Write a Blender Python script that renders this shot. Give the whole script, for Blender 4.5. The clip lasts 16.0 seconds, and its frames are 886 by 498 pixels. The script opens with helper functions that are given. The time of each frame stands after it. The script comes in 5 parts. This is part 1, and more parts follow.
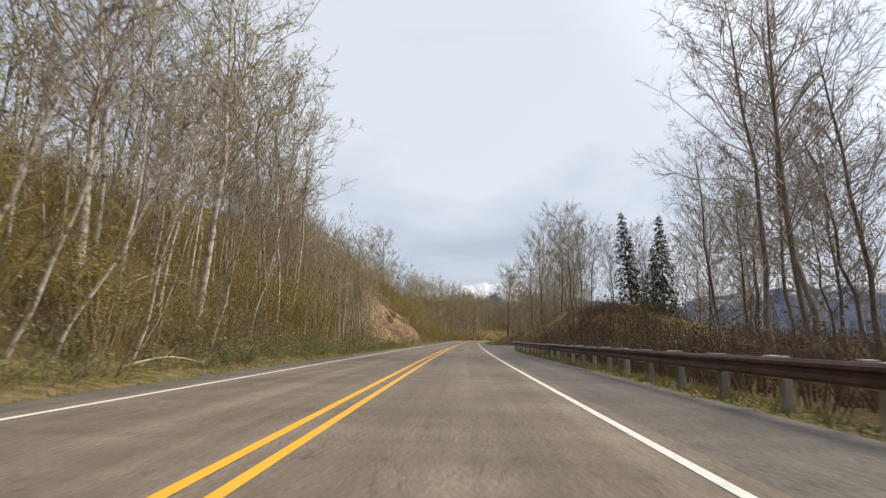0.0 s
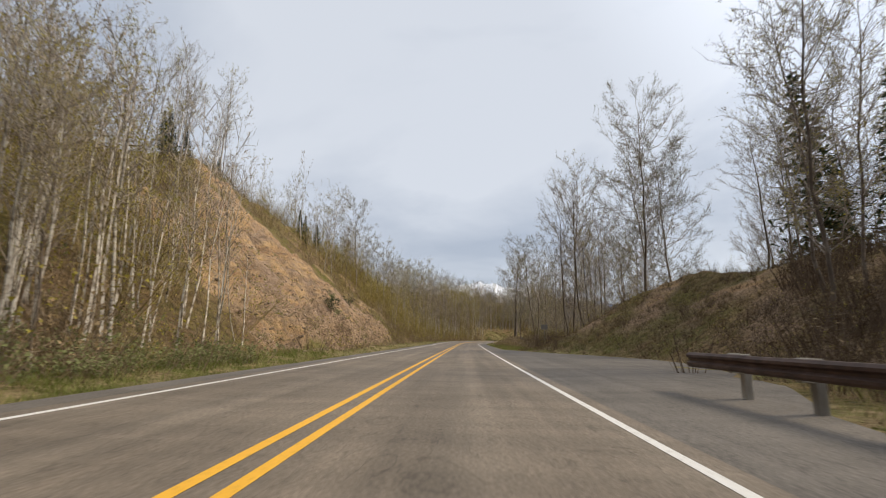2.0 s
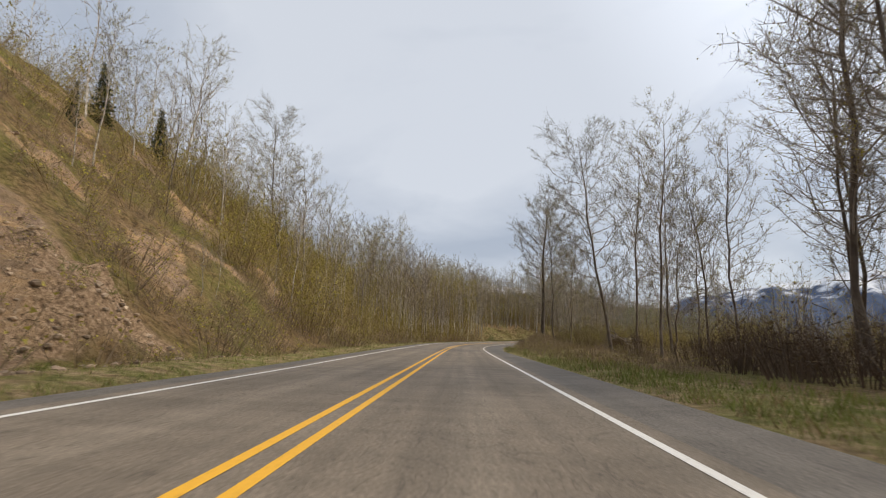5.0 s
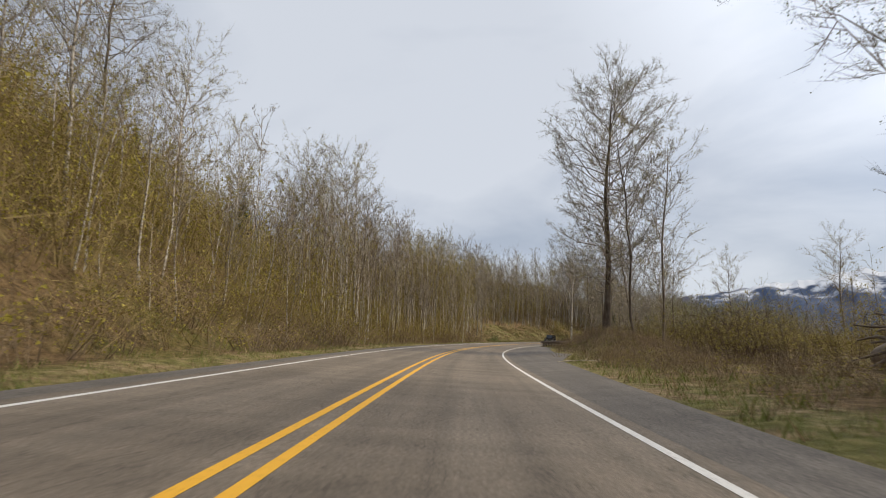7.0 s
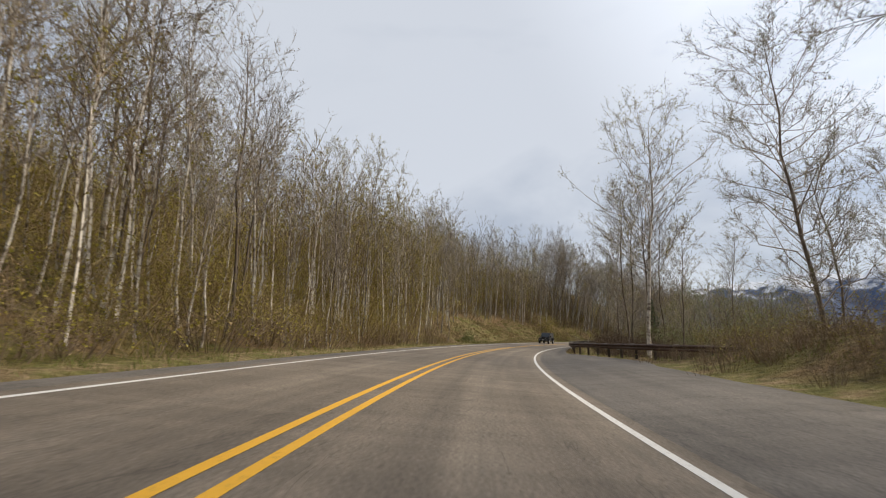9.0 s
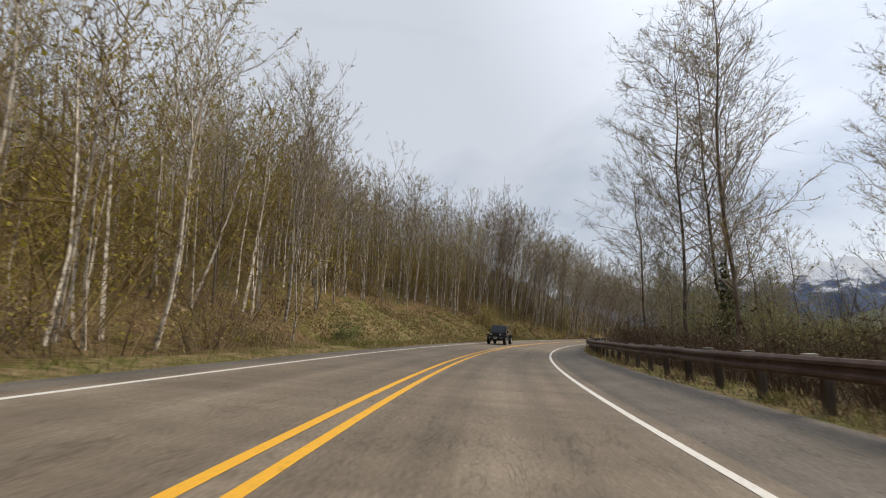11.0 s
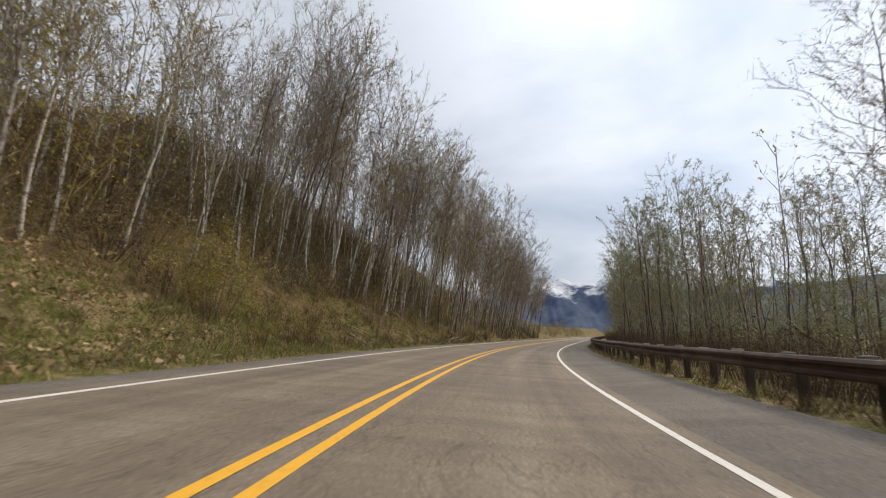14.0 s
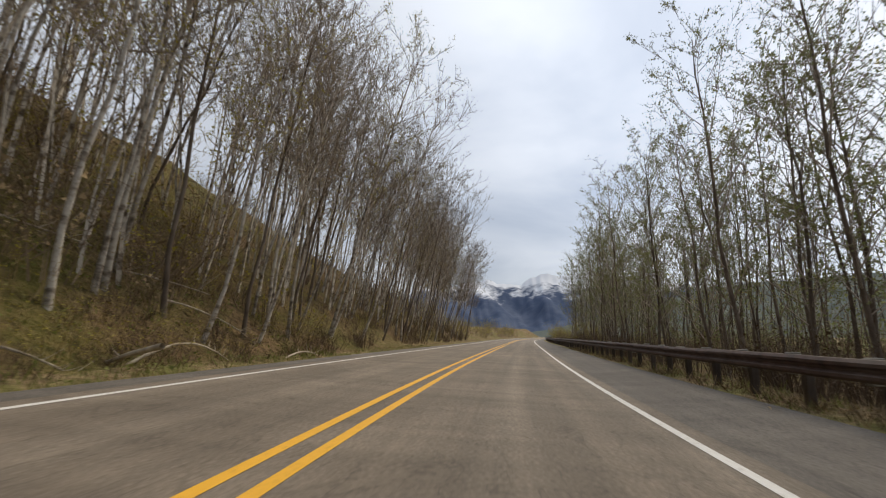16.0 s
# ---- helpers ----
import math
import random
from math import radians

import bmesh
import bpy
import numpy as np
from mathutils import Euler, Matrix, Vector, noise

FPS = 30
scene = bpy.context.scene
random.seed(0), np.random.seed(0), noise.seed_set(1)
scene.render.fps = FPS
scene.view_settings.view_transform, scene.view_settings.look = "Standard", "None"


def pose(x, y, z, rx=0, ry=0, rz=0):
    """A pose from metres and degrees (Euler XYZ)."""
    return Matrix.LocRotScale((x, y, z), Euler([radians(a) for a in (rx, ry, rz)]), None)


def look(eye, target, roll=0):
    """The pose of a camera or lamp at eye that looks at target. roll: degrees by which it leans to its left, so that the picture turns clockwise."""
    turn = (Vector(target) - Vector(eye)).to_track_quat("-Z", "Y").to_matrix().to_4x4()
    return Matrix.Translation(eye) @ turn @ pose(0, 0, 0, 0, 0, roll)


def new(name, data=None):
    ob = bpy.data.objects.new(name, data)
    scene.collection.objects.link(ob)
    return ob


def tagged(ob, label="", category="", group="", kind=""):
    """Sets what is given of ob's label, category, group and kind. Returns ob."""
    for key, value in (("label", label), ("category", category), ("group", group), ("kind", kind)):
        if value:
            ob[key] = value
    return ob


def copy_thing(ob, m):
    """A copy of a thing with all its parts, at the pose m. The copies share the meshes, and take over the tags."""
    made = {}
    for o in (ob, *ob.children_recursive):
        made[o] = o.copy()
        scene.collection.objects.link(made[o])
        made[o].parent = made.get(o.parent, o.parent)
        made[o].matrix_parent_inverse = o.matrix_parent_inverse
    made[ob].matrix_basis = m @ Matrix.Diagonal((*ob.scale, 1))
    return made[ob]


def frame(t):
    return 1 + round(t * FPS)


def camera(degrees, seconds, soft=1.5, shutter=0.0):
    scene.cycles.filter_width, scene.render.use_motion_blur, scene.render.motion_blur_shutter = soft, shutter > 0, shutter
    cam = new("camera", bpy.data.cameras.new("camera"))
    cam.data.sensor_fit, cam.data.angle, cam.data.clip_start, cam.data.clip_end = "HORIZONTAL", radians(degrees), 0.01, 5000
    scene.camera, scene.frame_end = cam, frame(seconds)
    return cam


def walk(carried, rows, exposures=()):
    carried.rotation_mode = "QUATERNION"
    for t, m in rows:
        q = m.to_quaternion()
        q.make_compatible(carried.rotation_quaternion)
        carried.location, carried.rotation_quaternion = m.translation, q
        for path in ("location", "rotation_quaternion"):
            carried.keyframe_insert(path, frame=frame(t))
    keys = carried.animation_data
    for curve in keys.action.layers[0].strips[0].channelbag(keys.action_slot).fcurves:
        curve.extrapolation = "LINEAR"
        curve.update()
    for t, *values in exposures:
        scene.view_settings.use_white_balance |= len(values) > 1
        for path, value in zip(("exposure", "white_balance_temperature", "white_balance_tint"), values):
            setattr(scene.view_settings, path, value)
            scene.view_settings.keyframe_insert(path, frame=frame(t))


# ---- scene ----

# camera: distance along the road (m) and yaw (degrees to the right) at each time
LENS = 84.9
cam = camera(LENS, 16.0, soft=1.1, shutter=0.12)
EYE_H, LANE_OFF = 1.08, 1.93

# heading of the road (degrees to the right of +y) by distance along it
HEAD = [(-90, -1), (0, 0), (21, 0.3), (42, 1.0), (63, 1.4), (84, 1.6), (134, 1.9), (144, 2.1), (154, 2.5), (164, 3.3),
        (174, 4.9), (184, 7.0), (209, 13.2), (234, 19.5), (254, 25.0), (274, 30.7), (294, 36.1), (314, 41.1), (324, 43.6),
        (345, 46.5), (420, 47), (700, 60)]
S_MIN, S_MAX = -90, 640
_s = np.arange(S_MIN, S_MAX + 1.0)
_h = np.interp(_s, [a for a, _ in HEAD], [b for _, b in HEAD])
_k = np.exp(-0.5 * (np.arange(-18, 19) / 7.0) ** 2)
_h = np.radians(np.convolve(np.pad(_h, 18, mode="edge"), _k / _k.sum(), "valid"))
_x, _y = np.cumsum(np.sin(_h)), np.cumsum(np.cos(_h))
_x, _y = _x - np.interp(0, _s, _x) - LANE_OFF, _y - np.interp(0, _s, _y)


def bank(s, d):
    """Rise of the road's surface to the left: it tips over into the bend; the right shoulder levels out towards the rail."""
    slope = np.interp(s, [-90, 0, 63, 120, 144, 164, 184, 230, 290, 324, 380], [0.018, 0.018, 0.022, 0.03, 0.048, 0.06, 0.07, 0.066, 0.062, 0.05, 0.04])
    right = np.clip((d - 4.25) / 2.4, 0, 1)
    return slope * np.where(d > 4.25, (LANE_OFF - 4.25) * (1 - right), LANE_OFF - np.clip(d, -6.0, 4.25))


def at(s, d, z=0.0):
    """World points s metres along the road and d metres to the right of its middle; z counts from the banked road."""
    s, d = np.asarray(s, float), np.asarray(d, float)
    h = np.interp(s, _s, _h)
    return np.stack([np.interp(s, _s, _x) + d * np.cos(h), np.interp(s, _s, _y) - d * np.sin(h), bank(s, d) + z], -1)


def heading(s):
    return float(np.degrees(np.interp(s, _s, _h)))


WAY = [(0.0, 0, -2.1), (0.5, 10.8, -2.0), (1.0, 21.4, -2.0), (1.5, 32.0, -1.6), (2.0, 42.5, -1.4), (2.5, 52.8, -1.3), (3.0, 63.0, -1.1), (3.5, 73.2, -1.0),
       (4.0, 83.3, -0.9), (5.0, 103.3, -0.7), (6.0, 123.5, -0.4), (6.5, 133.8, -0.3), (7.0, 143.9, -0.1), (7.5, 154, 0.2), (8.0, 164, 0.8), (8.5, 174, 2.3), (9.0, 184, 4.4), (9.5, 194, 6.3),
       (10.0, 204, 8.4), (10.5, 214, 10.6), (11.0, 224, 12.8), (11.5, 234, 15.0), (12.0, 244, 17.5), (12.5, 254, 20.0), (13.0, 264, 22.4), (13.5, 274, 25.2),
       (14.0, 284, 27.7), (14.5, 294, 30.0), (15.0, 304, 32.5), (15.5, 314, 34.7), (16.0, 324, 37.1)]
SIDE = [(0, 1.85), (3, 1.81), (7, 1.70), (9, 1.82), (11.5, 1.70), (12.5, 1.66), (14, 1.70), (16, 1.78)]
NOD = [(0, 10.55), (7, 10.55), (9, 10.5), (11.3, 10.1), (14, 10.1), (16, 10.2)]
TURN = [(0, 0.1), (3, 0.0), (7, 0.35), (9, 0.0), (11.3, 0.3), (12.5, 0.7), (14, 0.9), (15, 0.5), (16, 0.0)]


def eased(rows, t):
    return float(np.interp(t, [a for a, _ in rows], [b for _, b in rows]))


walk(cam, [(t, pose(*(at(s, eased(SIDE, t)) + np.array((0, 0, EYE_H))).tolist(), 90 + eased(NOD, t), 0, -yaw - eased(TURN, t))) for t, s, yaw in WAY],
     exposures=[(0, 0.03), (1.0, -0.05), (2.5, -0.15), (8.0, -0.2), (9.5, -0.22), (11.5, -0.25), (12.5, -0.1), (13.5, -0.17), (14.5, -0.24), (16.0, -0.36)])

# ---- light: bright overcast sky, a soft veiled sun ahead to the right ----
SUN_EL, SUN_AZ = 42, 78
world = bpy.data.worlds.new("sky")
scene.world = world
world.use_nodes = True
wn, wl = world.node_tree.nodes, world.node_tree.links
wn.clear()
sky = wn.new("ShaderNodeTexSky")
sky.sky_type, sky.sun_disc = "NISHITA", False
sky.sun_elevation, sky.sun_rotation = radians(SUN_EL), radians(SUN_AZ)
coord = wn.new("ShaderNodeTexCoord")
sep = wn.new("ShaderNodeSeparateXYZ")
up = wn.new("ShaderNodeMath"); up.operation = "ADD"; up.inputs[1].default_value = 0.22
div = wn.new("ShaderNodeVectorMath"); div.operation = "DIVIDE"
comb = wn.new("ShaderNodeCombineXYZ")
cl = wn.new("ShaderNodeTexNoise"); cl.inputs["Scale"].default_value = 0.9; cl.inputs["Detail"].default_value = 6; cl.inputs["Roughness"].default_value = 0.5; cl.inputs["Distortion"].default_value = 0.4
ramp = wn.new("ShaderNodeValToRGB")
ramp.color_ramp.elements[0].position, ramp.color_ramp.elements[0].color = 0.38, (0.50, 0.565, 0.68, 1)
ramp.color_ramp.elements[1].position, ramp.color_ramp.elements[1].color = 0.62, (0.82, 0.865, 0.945, 1)
b1 = wn.new("ShaderNodeBackground"); b1.inputs["Strength"].default_value = 0.10
b2 = wn.new("ShaderNodeBackground"); b2.inputs["Strength"].default_value = 1.0
mixw = wn.new("ShaderNodeMixShader"); mixw.inputs[0].default_value = 0.88
wo = wn.new("ShaderNodeOutputWorld")
wl.new(coord.outputs["Generated"], sep.inputs[0])
wl.new(sep.outputs["Z"], up.inputs[0])
for i in range(3):
    wl.new(up.outputs[0], comb.inputs[i])
wl.new(coord.outputs["Generated"], div.inputs[0]); wl.new(comb.outputs[0], div.inputs[1])
wl.new(div.outputs[0], cl.inputs["Vector"])
wl.new(cl.outputs["Fac"], ramp.inputs[0]); 
pale = wn.new("ShaderNodeMapRange"); pale.interpolation_type = "SMOOTHSTEP"
pale.inputs[1].default_value, pale.inputs[2].default_value, pale.inputs[3].default_value, pale.inputs[4].default_value = -0.05, 0.30, 0.45, 0.0
wl.new(sep.outputs["Z"], pale.inputs[0])
low = wn.new("ShaderNodeMixRGB"); low.inputs[2].default_value = (0.72, 0.765, 0.845, 1)
wl.new(pale.outputs[0], low.inputs[0]); wl.new(ramp.outputs[0], low.inputs[1]); wl.new(low.outputs[0], b2.inputs["Color"])
# the cloud glows round the veiled sun
dot = wn.new("ShaderNodeVectorMath"); dot.operation = "DOT_PRODUCT"
dot.inputs[1].default_value = (math.sin(radians(SUN_AZ)) * math.cos(radians(SUN_EL)), math.cos(radians(SUN_AZ)) * math.cos(radians(SUN_EL)), math.sin(radians(SUN_EL)))
wl.new(coord.outputs["Generated"], dot.inputs[0])
veil = wn.new("ShaderNodeMapRange"); veil.interpolation_type = "SMOOTHSTEP"
veil.inputs[1].default_value, veil.inputs[2].default_value, veil.inputs[3].default_value, veil.inputs[4].default_value = 0.62, 1.0, 1.0, 1.75
wl.new(dot.outputs["Value"], veil.inputs[0]); wl.new(veil.outputs[0], b2.inputs["Strength"])
wl.new(sky.outputs[0], b1.inputs["Color"])
wl.new(b1.outputs[0], mixw.inputs[1]); wl.new(b2.outputs[0], mixw.inputs[2]); wl.new(mixw.outputs[0], wo.inputs[0])
sun = new("sun", bpy.data.lights.new("sun", "SUN"))
sun.data.energy, sun.data.angle, sun.data.color = 3.2, radians(22), (1.0, 0.85, 0.63)
sun.matrix_world = look((0, 0, 0), (-math.sin(radians(SUN_AZ)) * math.cos(radians(SUN_EL)), -math.cos(radians(SUN_AZ)) * math.cos(radians(SUN_EL)), -math.sin(radians(SUN_EL))))


# ---- materials ----
def material(name, stops, scale=1.0, detail=6.0, rough=0.85, bump=0.0, bump_scale=None, metal=0.0, second=None, island=0.0, stretch=(1, 1, 1), coords="Object", spec=0.3, per_object=0.0, trans=0.0):
    """A procedural surface: a noise ramp of colours, a second, larger noise that stains it, bump, and variation by piece or object."""
    m = bpy.data.materials.new(name)
    m.use_nodes = True
    n, l = m.node_tree.nodes, m.node_tree.links
    p = n["Principled BSDF"]
    p.inputs["Roughness"].default_value, p.inputs["Metallic"].default_value = rough, metal
    p.inputs["Specular IOR Level"].default_value = spec
    tc = n.new("ShaderNodeTexCoord")
    mp = n.new("ShaderNodeMapping"); mp.inputs["Scale"].default_value = stretch
    l.new(tc.outputs[coords], mp.inputs[0])
    a = n.new("ShaderNodeTexNoise"); a.inputs["Scale"].default_value, a.inputs["Detail"].default_value, a.inputs["Roughness"].default_value = scale, detail, 0.62
    l.new(mp.outputs[0], a.inputs["Vector"])
    r = n.new("ShaderNodeValToRGB")
    while len(r.color_ramp.elements) < len(stops):
        r.color_ramp.elements.new(0.5)
    for e, (pos, col) in zip(r.color_ramp.elements, stops):
        e.position, e.color = pos, (*col, 1)
    l.new(a.outputs["Fac"], r.inputs[0])
    out = r.outputs[0]
    if second:
        sc, lo, hi, col, amount = second
        b = n.new("ShaderNodeTexNoise"); b.inputs["Scale"].default_value, b.inputs["Detail"].default_value = sc, 4.0
        l.new(tc.outputs[coords], b.inputs["Vector"])
        mr = n.new("ShaderNodeMapRange"); mr.inputs[1].default_value, mr.inputs[2].default_value, mr.inputs[4].default_value = lo, hi, amount
        l.new(b.outputs["Fac"], mr.inputs[0])
        mx = n.new("ShaderNodeMixRGB"); mx.inputs[2].default_value = (*col, 1)
        l.new(mr.outputs[0], mx.inputs[0]); l.new(out, mx.inputs[1])
        out = mx.outputs[0]
    if island or per_object:
        g = n.new("ShaderNodeNewGeometry") if island else n.new("ShaderNodeObjectInfo")
        hsv = n.new("ShaderNodeHueSaturation")
        mr = n.new("ShaderNodeMapRange")
        amount = island or per_object
        mr.inputs[3].default_value, mr.inputs[4].default_value = 1 - amount, 1 + amount
        l.new(g.outputs["Random Per Island" if island else "Random"], mr.inputs[0])
        l.new(mr.outputs[0], hsv.inputs["Value"]); l.new(out, hsv.inputs["Color"])
        out = hsv.outputs[0]
    l.new(out, p.inputs["Base Color"])
    if bump:
        bn = n.new("ShaderNodeTexNoise"); bn.inputs["Scale"].default_value, bn.inputs["Detail"].default_value = bump_scale or scale * 3, 5.0
        l.new(mp.outputs[0], bn.inputs["Vector"])
        bp = n.new("ShaderNodeBump"); bp.inputs["Strength"].default_value, bp.inputs["Distance"].default_value = 0.8, bump
        l.new(bn.outputs["Fac"], bp.inputs["Height"]); l.new(bp.outputs[0], p.inputs["Normal"])
    if trans:
        t = n.new("ShaderNodeBsdfTranslucent"); l.new(out, t.inputs["Color"])
        ms = n.new("ShaderNodeMixShader"); ms.inputs[0].default_value = trans
        l.new(p.outputs[0], ms.inputs[1]); l.new(t.outputs[0], ms.inputs[2]); l.new(ms.outputs[0], n["Material Output"].inputs[0])
    return m


def asphalt_material(name, dark, mid, light, track):
    """Asphalt laid along the road (UV: metres along and across): aggregate, long wear streaks, wheel tracks, cracks."""
    m = bpy.data.materials.new(name)
    m.use_nodes = True
    n, l = m.node_tree.nodes, m.node_tree.links
    p = n["Principled BSDF"]
    p.inputs["Roughness"].default_value, p.inputs["Specular IOR Level"].default_value = 0.82, 0.35
    uv = n.new("ShaderNodeUVMap")

    def noise_of(scale, stretch, detail=6.0, dist=0.0):
        mp = n.new("ShaderNodeMapping"); mp.inputs["Scale"].default_value = stretch
        l.new(uv.outputs[0], mp.inputs[0])
        a = n.new("ShaderNodeTexNoise")
        a.inputs["Scale"].default_value, a.inputs["Detail"].default_value, a.inputs["Roughness"].default_value, a.inputs["Distortion"].default_value = scale, detail, 0.6, dist
        l.new(mp.outputs[0], a.inputs["Vector"])
        return a.outputs["Fac"]

    def ramp_of(fac, stops):
        r = n.new("ShaderNodeValToRGB")
        while len(r.color_ramp.elements) < len(stops):
            r.color_ramp.elements.new(0.5)
        for e, (pos, col) in zip(r.color_ramp.elements, stops):
            e.position, e.color = pos, (*col, 1)
        l.new(fac, r.inputs[0])
        return r.outputs[0]

    def blend(mode, fac, a, b):
        x = n.new("ShaderNodeMixRGB"); x.blend_type = mode; x.inputs[0].default_value = fac
        l.new(a, x.inputs[1]); l.new(b, x.inputs[2])
        return x.outputs[0]

    grain = noise_of(22.0, (1, 1, 1), 9)
    col = ramp_of(grain, [(0.32, dark), (0.5, mid), (0.68, light)])
    streak = ramp_of(noise_of(1.0, (0.05, 2.2, 1), 5), [(0.35, (0.80, 0.80, 0.80)), (0.65, (1.15, 1.14, 1.13))])
    patch = ramp_of(noise_of(0.6, (0.5, 0.7, 1), 6, 0.6), [(0.38, (0.82, 0.81, 0.80)), (0.6, (1.08, 1.07, 1.06))])
    cross = ramp_of(noise_of(1.0, (1.4, 0.12, 1), 4, 0.3), [(0.40, (0.86, 0.86, 0.86)), (0.6, (1.06, 1.06, 1.06))])
    for layer in (streak, patch, cross):
        col = blend("MULTIPLY", 0.85, col, layer)
    crack_in = noise_of(0.8, (0.6, 1.4, 1), 3, 1.6)
    crack = ramp_of(crack_in, [(0.487, (1, 1, 1)), (0.5, (0.45, 0.44, 0.43)), (0.513, (1, 1, 1))])
    col = blend("MULTIPLY", 0.55, col, crack)
    if track:
        sep = n.new("ShaderNodeSeparateXYZ"); l.new(uv.outputs[0], sep.inputs[0])
        w = n.new("ShaderNodeMath"); w.operation = "MULTIPLY"; w.inputs[1].default_value = 2 * math.pi / 1.88
        c = n.new("ShaderNodeMath"); c.operation = "COSINE"
        l.new(sep.outputs["Y"], w.inputs[0]); l.new(w.outputs[0], c.inputs[0])
        col = blend("MULTIPLY", 0.8, col, ramp_of(c.outputs[0], [(0.0, (0.88, 0.87, 0.86)), (1.0, (1.05, 1.05, 1.05))]))
    l.new(col, p.inputs["Base Color"])
    bp = n.new("ShaderNodeBump"); bp.inputs["Strength"].default_value, bp.inputs["Distance"].default_value = 0.6, 0.006
    l.new(noise_of(70.0, (1, 1, 1), 3), bp.inputs["Height"]); l.new(bp.outputs[0], p.inputs["Normal"])
    return m


ASPHALT = asphalt_material("asphalt", (0.147, 0.120, 0.090), (0.21, 0.174, 0.134), (0.29, 0.243, 0.192), True)
SHOULDER = asphalt_material("shoulder_asphalt", (0.090, 0.080, 0.069), (0.145, 0.129, 0.112), (0.215, 0.19, 0.163), False)
WHITE = material("white_line_paint", [(0.25, (0.42, 0.40, 0.37)), (0.45, (0.72, 0.70, 0.66)), (0.8, (0.78, 0.77, 0.74))], 16.0, 6, 0.7)
YELLOW = material("yellow_line_paint", [(0.22, (0.42, 0.24, 0.05)), (0.42, (0.80, 0.42, 0.035)), (0.8, (0.86, 0.47, 0.045))], 14.0, 6, 0.7)
def ground_material():
    """Leaf-strewn soil, bare earth and grass, laid by the two masks that the mesh carries and broken up by noise."""
    m = bpy.data.materials.new("roadside_ground")
    m.use_nodes = True
    n, l = m.node_tree.nodes, m.node_tree.links
    p = n["Principled BSDF"]
    p.inputs["Roughness"].default_value, p.inputs["Specular IOR Level"].default_value = 0.95, 0.2
    tc = n.new("ShaderNodeTexCoord")

    def noise_of(scale, detail=8.0, stretch=(1, 1, 1)):
        mp = n.new("ShaderNodeMapping"); mp.inputs["Scale"].default_value = stretch
        l.new(tc.outputs["Object"], mp.inputs[0])
        a = n.new("ShaderNodeTexNoise"); a.inputs["Scale"].default_value, a.inputs["Detail"].default_value, a.inputs["Roughness"].default_value = scale, detail, 0.66
        l.new(mp.outputs[0], a.inputs["Vector"])
        return a.outputs["Fac"]

    def ramp_of(fac, stops):
        r = n.new("ShaderNodeValToRGB")
        while len(r.color_ramp.elements) < len(stops):
            r.color_ramp.elements.new(0.5)
        for e, (pos, col) in zip(r.color_ramp.elements, stops):
            e.position, e.color = pos, (*col, 1)
        l.new(fac, r.inputs[0])
        return r.outputs[0]

    def mix(fac, a, b):
        x = n.new("ShaderNodeMixRGB")
        l.new(fac, x.inputs[0]); l.new(a, x.inputs[1]); l.new(b, x.inputs[2])
        return x.outputs[0]

    def mask(name, wobble, amount=0.9, sharp=0.18):
        at_ = n.new("ShaderNodeAttribute"); at_.attribute_name = name
        q = n.new("ShaderNodeMath"); q.operation = "MULTIPLY_ADD"; q.inputs[1].default_value = amount
        off = n.new("ShaderNodeMath"); off.operation = "SUBTRACT"; off.inputs[1].default_value = 0.5
        l.new(wobble, off.inputs[0]); l.new(off.outputs[0], q.inputs[0]); l.new(at_.outputs["Fac"], q.inputs[2])
        r = n.new("ShaderNodeMapRange"); r.inputs[1].default_value, r.inputs[2].default_value = 0.5 - sharp, 0.5 + sharp
        l.new(q.outputs[0], r.inputs[0])
        return r.outputs[0]

    fine, mid, wide = noise_of(2.6, 10), noise_of(0.7, 9), noise_of(0.16, 6)
    soil = mix(ramp_of(wide, [(0.42, (0, 0, 0)), (0.6, (1, 1, 1))]),
               ramp_of(fine, [(0.3, (0.06, 0.04, 0.02)), (0.47, (0.16, 0.105, 0.05)), (0.6, (0.27, 0.18, 0.09)), (0.75, (0.17, 0.14, 0.05))]),
               ramp_of(fine, [(0.3, (0.065, 0.055, 0.018)), (0.5, (0.15, 0.135, 0.035)), (0.72, (0.26, 0.20, 0.075))]))
    strata = noise_of(0.42, 10, (0.3, 0.3, 1.9))
    bare = mix(ramp_of(noise_of(0.2, 7), [(0.42, (0, 0, 0)), (0.58, (1, 1, 1))]),
               ramp_of(strata, [(0.3, (0.18, 0.11, 0.062)), (0.42, (0.38, 0.232, 0.122)), (0.52, (0.51, 0.335, 0.165)), (0.62, (0.37, 0.262, 0.178)), (0.74, (0.60, 0.45, 0.25)), (0.86, (0.35, 0.255, 0.19))]),
               ramp_of(fine, [(0.3, (0.125, 0.083, 0.058)), (0.46, (0.275, 0.19, 0.13)), (0.62, (0.43, 0.305, 0.215)), (0.76, (0.28, 0.225, 0.19))]))
    bare = mix(ramp_of(noise_of(1.3, 10), [(0.48, (0, 0, 0)), (0.60, (0.85, 0.85, 0.85))]), bare, ramp_of(fine, [(0.3, (0.11, 0.077, 0.05)), (0.6, (0.28, 0.20, 0.13)), (0.75, (0.22, 0.18, 0.09))]))
    chips = ramp_of(noise_of(5.5, 8), [(0.34, (0.10, 0.064, 0.038)), (0.46, (0.25, 0.166, 0.10)), (0.56, (0.38, 0.262, 0.165)), (0.68, (0.50, 0.37, 0.25))])
    bare = mix(mask("scree_cover", mid), bare, chips)
